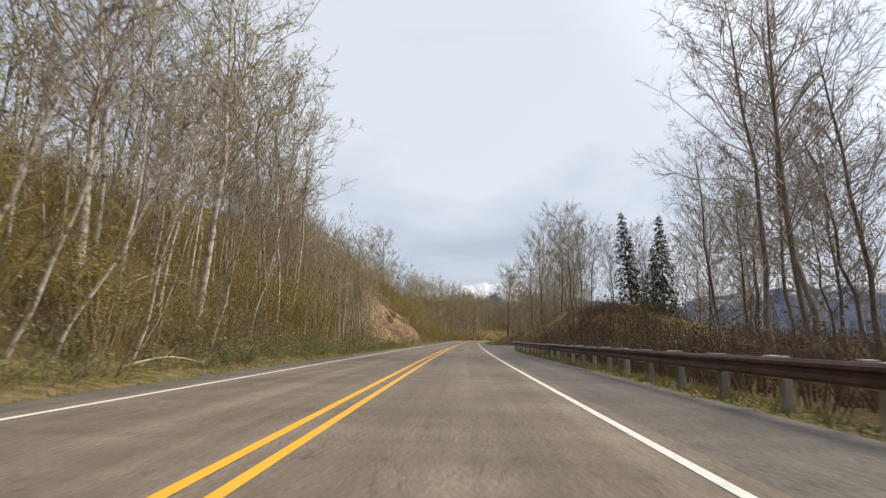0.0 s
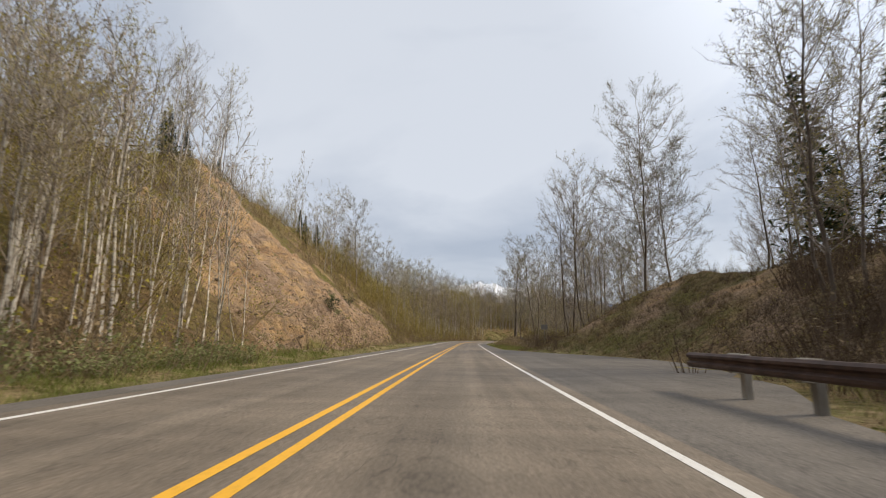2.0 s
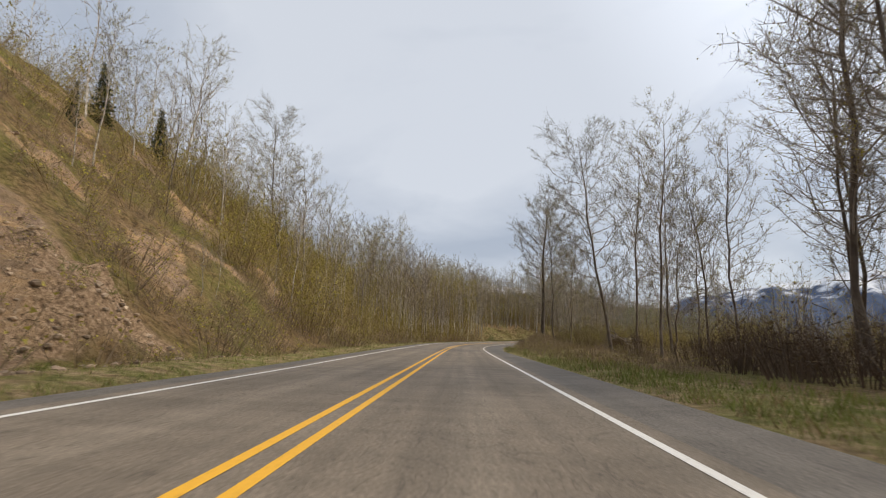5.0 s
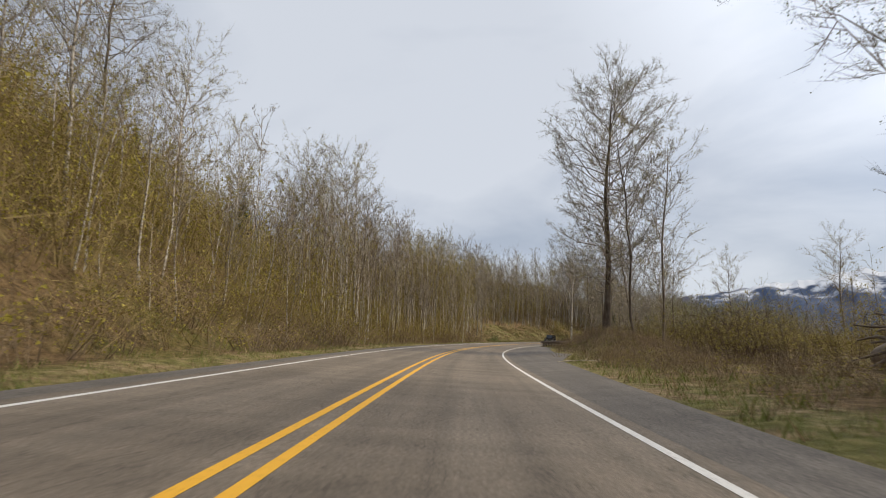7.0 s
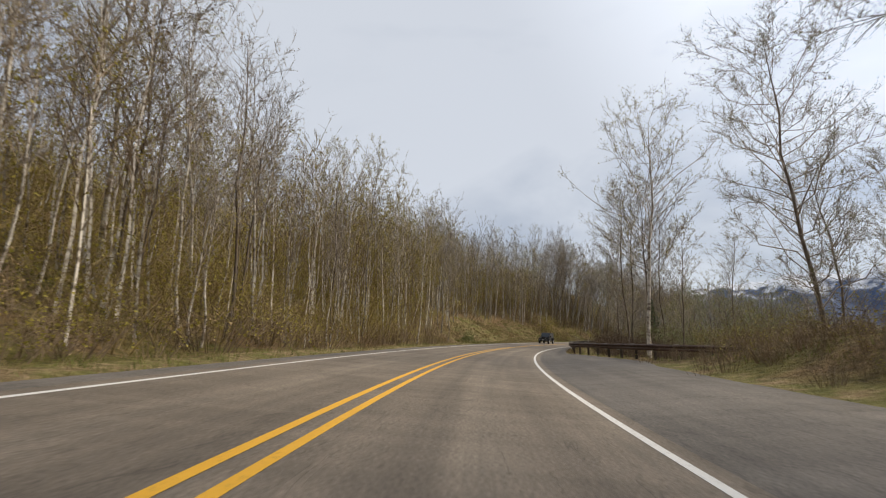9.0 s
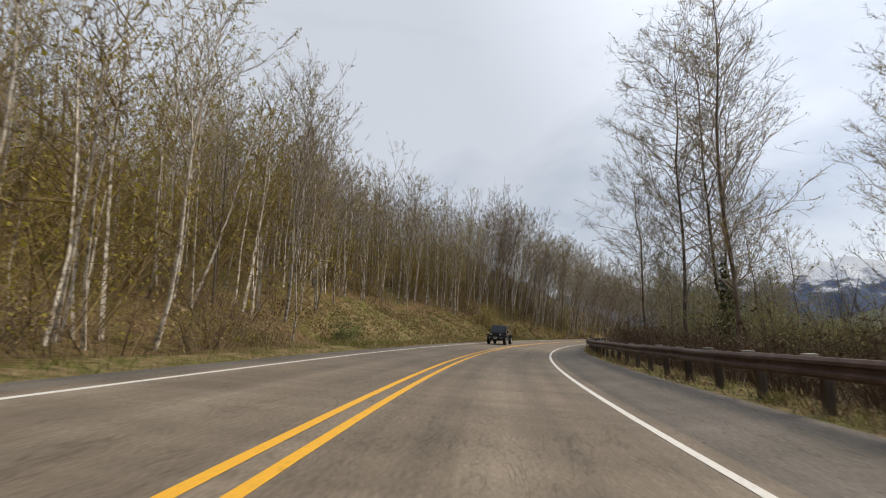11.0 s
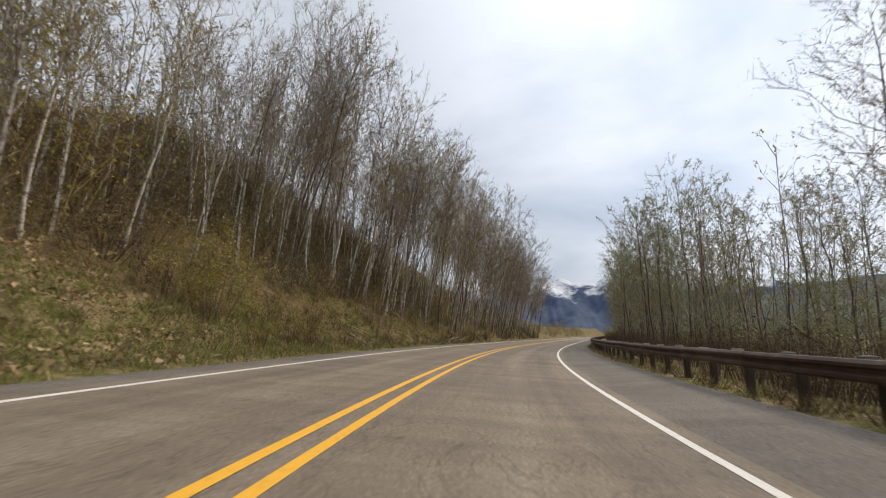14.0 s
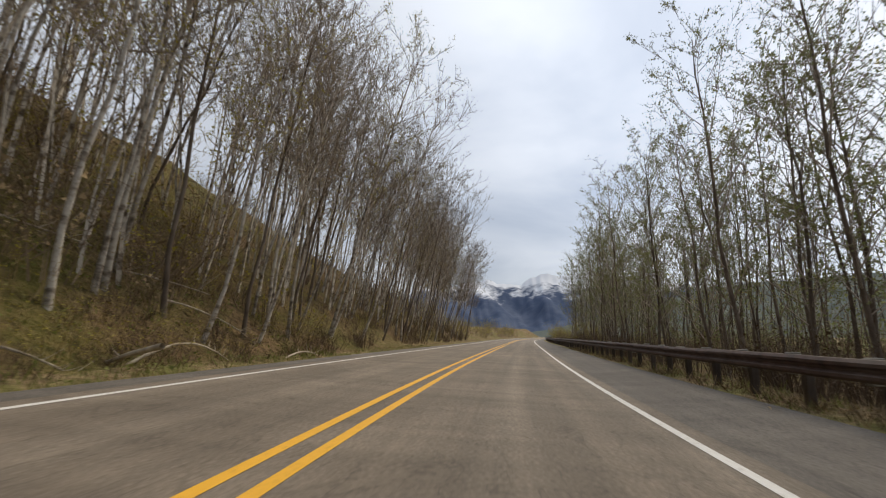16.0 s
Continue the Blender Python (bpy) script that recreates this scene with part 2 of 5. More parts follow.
    grass = ramp_of(fine, [(0.28, (0.085, 0.075, 0.028)), (0.45, (0.165, 0.16, 0.045)), (0.58, (0.235, 0.215, 0.07)), (0.74, (0.37, 0.29, 0.14))])
    litter = ramp_of(mid, [(0.44, (0, 0, 0)), (0.6, (1, 1, 1))])
    grass = mix(litter, grass, ramp_of(fine, [(0.3, (0.15, 0.10, 0.048)), (0.5, (0.31, 0.225, 0.12)), (0.7, (0.48, 0.36, 0.215))]))
    col = mix(mask("grass_cover", mid), soil, grass)
    col = mix(mask("bare_cover", mid), col, bare)
    l.new(col, p.inputs["Base Color"])
    bp = n.new("ShaderNodeBump"); bp.inputs["Strength"].default_value, bp.inputs["Distance"].default_value = 1.0, 0.4
    l.new(fine, bp.inputs["Height"]); l.new(bp.outputs[0], p.inputs["Normal"])
    return m


GROUND = ground_material()
STONE = material("broken_stone", [(0.3, (0.19, 0.135, 0.09)), (0.5, (0.33, 0.245, 0.17)), (0.7, (0.52, 0.41, 0.30))], 1.2, 6, 0.9, 0.02, 8, island=0.4)
DEADWOOD = material("bleached_dead_wood", [(0.3, (0.26, 0.21, 0.15)), (0.7, (0.58, 0.51, 0.40))], 3.0, 7, 0.9, 0.01, 20, stretch=(1, 1, 0.3))
WILLOW = material("yellow_willow_leaves", [(0.3, (0.24, 0.20, 0.04)), (0.7, (0.36, 0.30, 0.08))], 0.3, 4, 0.7, island=0.3, trans=0.35)
BRUSHTWIG = material("brown_brush_stems", [(0.3, (0.15, 0.106, 0.066)), (0.7, (0.32, 0.24, 0.158))], 0.6, 3, 0.9)
OLIVETWIG = material("olive_brown_stems", [(0.3, (0.195, 0.14, 0.063)), (0.5, (0.30, 0.225, 0.093)), (0.7, (0.37, 0.285, 0.133))], 0.25, 4, 0.9)
BARK = material("pale_bark", [(0.34, (0.09, 0.07, 0.05)), (0.43, (0.27, 0.23, 0.185)), (0.52, (0.50, 0.455, 0.39)), (0.68, (0.63, 0.59, 0.52))], 1.9, 8, 0.9, 0.008, 20, stretch=(1, 1, 1.5), per_object=0.3)
BARK_DARK = material("grey_brown_bark", [(0.3, (0.08, 0.06, 0.045)), (0.55, (0.165, 0.13, 0.10)), (0.75, (0.28, 0.235, 0.19))], 2.5, 7, 0.92, 0.015, 18, stretch=(1, 1, 0.5), per_object=0.2)
TWIG = material("twigs", [(0.3, (0.21, 0.172, 0.132)), (0.7, (0.40, 0.34, 0.275))], 0.8, 3, 0.9, per_object=0.25)
BUD = material("budding_leaves", [(0.3, (0.31, 0.27, 0.045)), (0.55, (0.42, 0.36, 0.065)), (0.75, (0.47, 0.385, 0.095))], 0.35, 4, 0.7, island=0.25, trans=0.35)
BUD_GREEN = material("fresh_green_leaves", [(0.3, (0.175, 0.195, 0.07)), (0.7, (0.28, 0.295, 0.13))], 0.4, 4, 0.7, island=0.3, trans=0.35)
CATKIN = material("brown_catkins", [(0.3, (0.25, 0.19, 0.09)), (0.7, (0.38, 0.30, 0.16))], 0.4, 4, 0.8, island=0.25)
NEEDLE = material("fir_needles", [(0.3, (0.038, 0.058, 0.03)), (0.7, (0.09, 0.115, 0.062))], 0.9, 4, 0.95, island=0.3, spec=0.03)
GRASS = material("verge_grass", [(0.3, (0.105, 0.135, 0.03)), (0.55, (0.20, 0.22, 0.055)), (0.75, (0.36, 0.31, 0.13))], 0.5, 5, 0.85, island=0.3, trans=0.2)
LITTER = material("dead_leaves", [(0.3, (0.24, 0.165, 0.08)), (0.7, (0.45, 0.335, 0.19))], 0.9, 4, 0.9, island=0.35)
RUST = material("weathered_steel_rail", [(0.3, (0.05, 0.03, 0.023)), (0.55, (0.105, 0.062, 0.046)), (0.78, (0.17, 0.112, 0.085))], 3.0, 8, 0.62, 0.002, 50, metal=0.2, second=(0.5, 0.5, 0.7, (0.15, 0.12, 0.10), 0.5), per_object=0.2)
POST = material("grey_weathered_post", [(0.3, (0.19, 0.17, 0.14)), (0.7, (0.42, 0.39, 0.34))], 4.0, 7, 0.9, 0.004, 30, stretch=(1, 1, 0.3), per_object=0.35)
def mountain_material():
    """Rock and forest with distance haze mixed into their blue, and snow on the high ground."""
    m = bpy.data.materials.new("snowy_mountain")
    m.use_nodes = True
    n, l = m.node_tree.nodes, m.node_tree.links
    p = n["Principled BSDF"]
    p.inputs["Roughness"].default_value, p.inputs["Specular IOR Level"].default_value = 1.0, 0.0
    tc, sep = n.new("ShaderNodeTexCoord"), n.new("ShaderNodeSeparateXYZ")
    l.new(tc.outputs["Object"], sep.inputs[0])
    a = n.new("ShaderNodeTexNoise"); a.inputs["Scale"].default_value, a.inputs["Detail"].default_value, a.inputs["Roughness"].default_value = 0.006, 9, 0.65
    l.new(tc.outputs["Object"], a.inputs["Vector"])
    hgt = n.new("ShaderNodeMath"); hgt.operation = "MULTIPLY_ADD"; hgt.inputs[1].default_value = 620
    l.new(a.outputs["Fac"], hgt.inputs[0]); l.new(sep.outputs["Z"], hgt.inputs[2])
    mr = n.new("ShaderNodeMapRange"); mr.inputs[1].default_value, mr.inputs[2].default_value = 600, 690
    l.new(hgt.outputs[0], mr.inputs[0])
    # blue of the distant air painted into the rock colour
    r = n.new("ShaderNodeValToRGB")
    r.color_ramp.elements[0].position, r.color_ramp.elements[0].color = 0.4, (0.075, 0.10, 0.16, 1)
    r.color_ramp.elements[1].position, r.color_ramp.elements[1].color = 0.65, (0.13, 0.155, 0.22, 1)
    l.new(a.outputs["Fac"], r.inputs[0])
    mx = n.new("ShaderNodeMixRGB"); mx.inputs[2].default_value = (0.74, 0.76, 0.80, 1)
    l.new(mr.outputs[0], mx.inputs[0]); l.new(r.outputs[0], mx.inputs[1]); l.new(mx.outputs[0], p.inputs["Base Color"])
    return m


ROCK = mountain_material()
# the hill's woods are greyed and blued in colour to give haze
FARWOOD = material("wooded_far_hill", [(0.35, (0.10, 0.12, 0.115)), (0.55, (0.135, 0.15, 0.135)), (0.7, (0.17, 0.175, 0.15))], 0.02, 9, 1.0, spec=0.0)
# darker copies of brush stems and dead leaves, with backlit shade in the colour
DARKTWIG = material("dark_brush_stems", [(0.3, (0.075, 0.05, 0.033)), (0.7, (0.17, 0.12, 0.08))], 0.6, 3, 0.9)
DARKLITTER = material("dark_dead_leaves", [(0.3, (0.09, 0.06, 0.03)), (0.7, (0.19, 0.135, 0.07))], 0.9, 4, 0.9, island=0.3)


# ---- mesh helpers ----
def mesh_of(name, V, F, mats, index=None, smooth=False):
    """A mesh from arrays of points and of faces."""
    V, F = np.asarray(V, np.float32), np.asarray(F, np.int32)
    me = bpy.data.meshes.new(name)
    me.vertices.add(len(V)); me.vertices.foreach_set("co", V.ravel())
    me.loops.add(F.size); me.loops.foreach_set("vertex_index", F.ravel())
    k = F.shape[1]
    me.polygons.add(len(F)); me.polygons.foreach_set("loop_start", np.arange(0, F.size, k, dtype=np.int32))
    for m in mats if isinstance(mats, (list, tuple)) else [mats]:
        me.materials.append(m)
    if index is not None:
        me.polygons.foreach_set("material_index", np.asarray(index, np.int32))
    me.polygons.foreach_set("use_smooth", np.full(len(F), smooth))
    me.update(calc_edges=True)
    me.validate()
    return me


def part(name, bm, mat, parent, label=""):
    """Links a bmesh (or a ready mesh) as one mesh object under a thing or part."""
    if isinstance(bm, bmesh.types.BMesh):
        me = bpy.data.meshes.new(name)
        bm.to_mesh(me); bm.free()
        me.materials.append(mat)
    else:
        me = bm
    ob = new(name, me)
    ob.parent = parent
    return tagged(ob, label)


class Heap:
    """Gathers points and triangles with a material number each."""
    def __init__(self):
        self.V, self.F, self.M, self.n = [], [], [], 0

    def add(self, V, F, m=0):
        self.V.append(np.asarray(V, float)); self.F.append(np.asarray(F) + self.n); self.M.append(np.full(len(F), m)); self.n += len(V)

    def arrays(self):
        return np.concatenate(self.V), np.concatenate(self.F), np.concatenate(self.M)

    def mesh(self, name, mats, smooth=False):
        V, F, M = self.arrays()
        return mesh_of(name, V, F, mats, M, smooth)


def tube(pts, rad, k):
    pts, rad = np.asarray(pts, float), np.asarray(rad, float)
    t = np.gradient(pts, axis=0)
    t /= np.linalg.norm(t, axis=1)[:, None] + 1e-9
    ref = np.array((0.31, 0.92, 0.2)) if abs(t[0, 2]) > 0.6 else np.array((0, 0, 1.0))
    u = np.cross(t, ref); u /= np.linalg.norm(u, axis=1)[:, None] + 1e-9
    w = np.cross(t, u)
    a = np.arange(k) * 2 * math.pi / k
    V = pts[:, None] + rad[:, None, None] * (np.cos(a)[None, :, None] * u[:, None] + np.sin(a)[None, :, None] * w[:, None])
    n = len(pts)
    i, j = np.meshgrid(np.arange(n - 1), np.arange(k), indexing="ij")
    a, b, c, e = i * k + j, i * k + (j + 1) % k, (i + 1) * k + (j + 1) % k, (i + 1) * k + j
    F = np.concatenate([np.stack([a, b, c], -1).reshape(-1, 3), np.stack([a, c, e], -1).reshape(-1, 3)])
    return V.reshape(-1, 3), F


def slivers(p, v, width, rng):
    """Thin flat twigs: from points p along vectors v."""
    n = len(p)
    side = np.cross(v, rng.normal(size=(n, 3))); side /= np.linalg.norm(side, axis=1)[:, None] + 1e-9
    w = np.broadcast_to(np.asarray(width, float), (n,))[:, None]
    w = w * 1.25
    V = np.stack([p - side * w, p + side * w, p + v], 1).reshape(-1, 3)
    return V, np.arange(3 * n).reshape(-1, 3)


def flakes(p, size, rng):
    """Small leaves: tilted blades at points p."""
    n = len(p)
    a = rng.normal(size=(n, 3)); a /= np.linalg.norm(a, axis=1)[:, None]
    b = np.cross(a, rng.normal(size=(n, 3))); b /= np.linalg.norm(b, axis=1)[:, None] + 1e-9
    s = (np.broadcast_to(np.asarray(size, float), (n,)) * rng.uniform(0.6, 1.3, n))[:, None]
    V = np.stack([p - a * s, p + a * s * 0.5 - b * s * 0.8, p + a * s * 0.5 + b * s * 0.8], 1).reshape(-1, 3)
    return V, np.arange(3 * n).reshape(-1, 3)


# ---- terrain ----
# left slope by distance along the road: foot (m from the middle), steepness, height where it eases, steepness above
LEFT = [(-90, 8.2, 0.62, 9, 0.25), (20, 8.2, 0.62, 10, 0.25), (50, 9.3, 0.75, 13, 0.25), (70, 9.8, 0.9, 13, 0.22), (87, 9.8, 0.9, 15, 0.22), (95, 9.8, 0.9, 18, 0.22), (101, 9.8, 0.9, 22, 0.2), (108, 9.8, 0.9, 26, 0.18), (118, 9.8, 0.91, 31, 0.15), (127, 9.8, 0.92, 31, 0.2), (135, 10.5, 0.92, 29, 0.3), (155, 10.3, 0.92, 27, 0.3),
        (175, 10.6, 0.8, 24, 0.35), (192, 10.6, 0.66, 18, 0.38), (208, 10.8, 0.52, 14, 0.4), (249, 11, 0.5, 9, 0.42), (264, 9.6, 0.55, 4.4, 0.46), (275, 9.4, 0.56, 4.8, 0.46), (300, 9, 0.66, 8, 0.46), (322, 8.6, 0.86, 20, 0.15), (360, 8.5, 0.85, 15, 0.1), (395, 8.5, 0.7, 7, 0.12), (440, 9, 0.35, 2.5, 0.05), (640, 9, 0.6, 5, 0.05)]
_L = np.array(LEFT)


def lump(x, y, size, seed=0.0):
    """Smooth unevenness between -1 and 1."""
    x, y = x / size + seed * 7.3, y / size - seed * 3.1
    return (np.sin(x * 1.7 + 1.3 * np.sin(y * 1.1 + seed)) + np.sin(y * 2.1 + 1.7 * np.sin(x * 0.9)) + np.sin((x + y) * 3.3 + 2 * np.sin(x - y)) * 0.5) / 2.5


def crest(s):
    """Distance from the road at which the bare bank ends above."""
    return np.interp(s, [70, 87, 95, 101, 108, 118, 127, 135], [24.5, 26.5, 30, 34.5, 39, 44, 43.8, 41.8])


def cut_mask(s, d):
    """Where the hillside is bare earth."""
    u = -d
    edge = lump(s, d, 5.0, 2.0) * 3.5
    a = np.clip((s + edge * 0.6 - (69 + 0.4 * (u - 8))) / 4, 0, 1) * np.clip((130 + edge * 2.2 - 0.35 * (u - 8) - s) / 7, 0, 1)
    # broken patches of earth in the scrub beyond the main face
    b = np.clip((lump(s, d, 2.6, 13.0) - 0.05) / 0.3, 0, 1) * np.clip((s - 124) / 6, 0, 1) * np.clip((166 + edge - s) / 10, 0, 1) * np.clip((u - 13) / 3, 0, 1) * 0.85
    a = np.maximum(a, b)
    return a * np.clip((u - 10.0) / 0.8, 0, 1) * np.clip((crest(s) + edge * 0.4 - u) / 2.0, 0, 1)


def grass_mask(s, d):
    """Where grass grows: the verges, the low bank in the bend, the mound."""
    wide = np.interp(s, [-90, 50, 62, 130, 160, 250, 265, 285, 300, 312, 350], [9.5, 9.5, 9.5, 9.8, 8.6, 8.8, 16.5, 15.5, 13.5, 9.0, 7.6])
    left = np.clip((wide + 0.8 * lump(s, d, 3.0, 8.0) + d) / 1.5 + 0.5, 0, 1)
    right = np.clip((np.interp(s, [-90, 45, 52, 62, 72, 84, 92, 125, 160, 186, 205, 225, 640], [8.3, 8.5, 8.6, 12.0, 12.2, 9.2, 9.5, 9.5, 7.6, 9.4, 9.8, 7.6, 7.4]) + lump(s, d, 3.0, 9.0) - d) / 1.5 + 0.5, 0, 1)
    return np.where(d < 0, left, right * 0.9)


def mound_foot(s):
    """Distance from the middle of the road at which the roadside mound begins."""
    return np.interp(s, [50, 55, 61, 70, 77, 81, 86, 92], [7.8, 10.0, 12.1, 12.3, 11.0, 9.4, 8.0, 7.4])


def land(s, d):
    """Height of the ground."""
    s, d = np.broadcast_arrays(np.asarray(s, float), np.asarray(d, float))
    foot, m1, hh, m2 = [np.interp(s, _L[:, 0], _L[:, i]) for i in range(1, 5)]
    u = -d
    a = np.maximum(u - foot, 0)
    a = a - 0.7 * (1 - np.exp(-a / 0.7))
    top = hh / m1
    z = np.where(a < top, m1 * a, hh + m2 * np.minimum(a - top, 34))
    rough = np.clip((np.abs(d) - 7.5) / 6, 0, 1)
    z = z + np.where(d < 0, rough * (0.55 * lump(s, d, 6.0) + 0.22 * lump(s, d, 2.1, 1.0)), 0)
    z = z + cut_mask(s, d) * (1.25 * lump(s, d * 0.25, 2.6, 3.0) + 0.5 * lump(s, d, 1.1, 4.0) + 0.3 * np.sin(z * 1.1 + lump(s, d, 4.0, 7.0) * 2) + 0.34 * lump(s, d * 0.5, 0.55, 21.0) + 0.2 * lump(s, d, 0.33, 23.0) - 0.8 * np.abs(lump(s, d * 0.22, 1.7, 22.0)) * np.clip((u - 16) / 6, 0, 1))
    z = z - np.where(d < 0, 0.28 * np.exp(-((u - 6.6) / 1.1) ** 2), 0)
    z = z + np.clip((s - 252) / 8, 0, 1) * np.clip((330 - s) / 20, 0, 1) * np.clip((u - 8.5) / 2, 0, 1) * np.clip((20 - u) / 3, 0, 1) * (0.22 * lump(s, d, 1.6, 31.0) + 0.12 * lump(s, d, 0.7, 32.0))
    # right: verge, a drop behind the rails, the mound
    v = np.maximum(d - np.interp(s, [49, 55, 61, 72, 84, 92, 182, 196, 210, 226], [7.4, 11, 13, 13, 10, 7.4, 7.4, 14.0, 12.0, 7.4]), 0)
    drop = np.interp(s, [-90, 40, 56, 95, 130, 200, 222, 640], [1.2, 1.0, 0.3, 0.3, 0.4, 0.5, 1.2, 1.4])
    z = z - np.where(d > 0, drop * (1 - np.exp(-v / 5.0)), 0)
    z = z + np.where(d > 7.5, np.clip((d - 8) / 8, 0, 1) * (0.35 * lump(s, d, 7.0, 5.0) + 0.15 * lump(s, d, 2.4, 6.0)), 0)
    m = np.exp(-(((s - 74) / 16.5) ** 4)) * np.clip((d - mound_foot(s)) / 8.5, 0, 1) * np.exp(-(np.maximum(d - 21, 0) / 14) ** 2)
    z = z + (5.9 + 0.6 * lump(s, d, 2.2, 12.0)) * m
    z = z + (np.interp(s, [166, 180, 190, 199, 205, 210], [0, 1.5, 1.65, 1.5, 1.0, 0]) + 0.25 * np.clip((208 - s) / 5, 0, 1) * lump(s, d, 1.6, 11.0)) * np.exp(-(((d - np.interp(s, [170, 186, 200], [12.2, 13.0, 12.9])) / 2.4) ** 2)) * np.clip((s - 164) / 8, 0, 1)
    z = z + 0.7 * np.exp(-(((s - 148) / 12.0) ** 2)) * np.exp(-(((d - 12.5) / 3.0) ** 2))
    flat = np.clip((np.abs(d) - 4.4) / 1.2, 0, 1)
    return z * flat - 0.06


def ground_mesh():
    S = np.concatenate([np.arange(S_MIN, -10, 4.0), np.arange(-10, 64, 1.25), np.arange(64, 138, 0.55), np.arange(138, 380, 1.25), np.arange(380, S_MAX + 0.1, 5.0)])
    D = np.concatenate([[-420, -330, -260, -210, -170, -140, -115, -95, -80], np.arange(-70, -47, 3.0), np.arange(-47, -20, 0.8), np.arange(-20, -7, 0.5), [-7, -6.2, -5.4, -4.6, 0, 4.6, 5.5, 6.4, 7.2],
                        np.arange(8, 22, 0.8), np.arange(22, 46, 2.4), [48, 54, 62, 72, 86, 100, 120, 140]])
    s, d = np.meshgrid(S, D, indexing="ij")
    V = at(s, d); V[..., 2] += land(s, d)
    ns, nd = s.shape
    V = V.reshape(-1, 3)
    i, j = np.meshgrid(np.arange(ns - 1), np.arange(nd - 1), indexing="ij")
    F = np.stack([i * nd + j, (i + 1) * nd + j, (i + 1) * nd + j + 1, i * nd + j + 1], -1).reshape(-1, 4)
    worn = np.exp(-(((s - 74) / 17) ** 4)) * np.clip((d - mound_foot(s) - 0.5) / 1.5, 0, 1) * np.clip((24 - d) / 4, 0, 1) * (0.42 + 0.5 * lump(s, d, 2.0, 15.0))
    bare, green = np.maximum(cut_mask(s, d), worn).ravel(), grass_mask(s, d).ravel()
    # a skirt out to the horizon
    rim = np.concatenate([np.arange(nd) , (np.arange(1, ns) * nd + nd - 1), ((ns - 1) * nd + np.arange(nd - 2, -1, -1)), (np.arange(ns - 2, 0, -1) * nd)])
    mid = np.array((60.0, 170.0, 0))
    far = V[rim] - mid
    far[:, 2] = 0
    far = mid + far / np.linalg.norm(far, axis=1)[:, None] * 4600
    far[:, 2] = np.where(V[rim][:, 2] > 5, V[rim][:, 2] * 0.8, -4)
    n0 = len(V)
    k = np.arange(len(rim)); k2 = (k + 1) % len(rim)
    F2 = np.stack([rim[k], rim[k2], n0 + k2, n0 + k], -1)
    V = np.concatenate([V, far]); F = np.concatenate([F, F2])
    scree = np.clip((5.5 + 4.5 * lump(s, d, 5.0, 24.0) - land(s, d)) / 5, 0, 1).ravel()
    me = mesh_of("ground", V, F, GROUND, smooth=True)
    for name, values in (("bare_cover", bare), ("grass_cover", green), ("scree_cover", scree)):
        a = me.attributes.new(name, "FLOAT", "POINT")
        a.data.foreach_set("value", np.concatenate([values, np.zeros(len(far))]).astype(np.float32))
    return me


tagged(new("ground", ground_mesh()), "wooded roadside ground with leaf litter and a bare earth cut bank", "ground", kind="structure")


def ribbon(s0, s1, d0, d1, z, step=2.0, thick=0.0, cols=2):
    """A strip that follows the road; d0 and d1 are numbers or functions of s."""
    S = np.arange(s0, s1 + step * 0.5, step)
    a = d0(S) if callable(d0) else np.full_like(S, d0)
    b = d1(S) if callable(d1) else np.full_like(S, d1)
    rows = [at(S, a + (b - a) * f, z) for f in np.linspace(0, 1, cols)]
    if thick:
        rows = [at(S, a, z - thick)] + rows + [at(S, b, z - thick)]
    k = len(rows)
    V = np.stack(rows, 1).reshape(-1, 3)
    i, j = np.meshgrid(np.arange(len(S) - 1), np.arange(k - 1), indexing="ij")
    F = np.stack([i * k + j, i * k + j + 1, (i + 1) * k + j + 1, (i + 1) * k + j], -1).reshape(-1, 4)
    w = np.stack([a + (b - a) * f for f in np.linspace(0, 1, cols)], 1)
    if thick:
        w = np.concatenate([w[:, :1], w, w[:, -1:]], 1)
    uv = np.stack([np.repeat(S[:, None], k, 1), w], -1).reshape(-1, 2)
    return V, F, uv


def strip(name, s0, s1, d0, d1, z, mat, label, cat, thick=0.0):
    V, F, uv = ribbon(s0, s1, d0, d1, z, 2.0, thick, 9 if thick else 2)
    me = mesh_of(name, V, F, mat)
    layer = me.uv_layers.new(name="lane")
    layer.data.foreach_set("uv", uv[F.ravel()].astype(np.float32).ravel())
    return tagged(new(name, me), label, cat, kind="structure")


def pullout(S):
    """Right edge of the paved shoulder."""
    return np.interp(S, [-90, 40, 49, 55, 61, 70, 77, 81, 86, 92, 97, 150, 170, 182, 189, 197, 203, 212, 224, 640], [6.5, 6.4, 6.6, 9.6, 11.8, 12.0, 10.6, 9.0, 7.6, 6.4, 5.6, 5.5, 6.6, 9.0, 9.8, 10.2, 10.4, 8.9, 6.2, 6.1])


strip("road", S_MIN, S_MAX, -4.25, 4.25, 0.0, ASPHALT, "weathered grey two-lane asphalt road", "road", 0.08)
strip("shoulder", S_MIN, S_MAX, 4.25, pullout, -0.008, SHOULDER, "dark patched asphalt shoulder beside the road", "shoulder", 0.08)
strip("shoulder", S_MIN, S_MAX, -5.0, -4.25, -0.010, SHOULDER, "narrow dark asphalt shoulder beside the verge", "shoulder", 0.08)
strip("white_edge_line", S_MIN, S_MAX, 3.84, 3.97, 0.005, WHITE, "solid white painted edge line", "road marking")
strip("white_edge_line", S_MIN, S_MAX, -3.87, -3.74, 0.005, WHITE, "solid white painted edge line", "road marking")
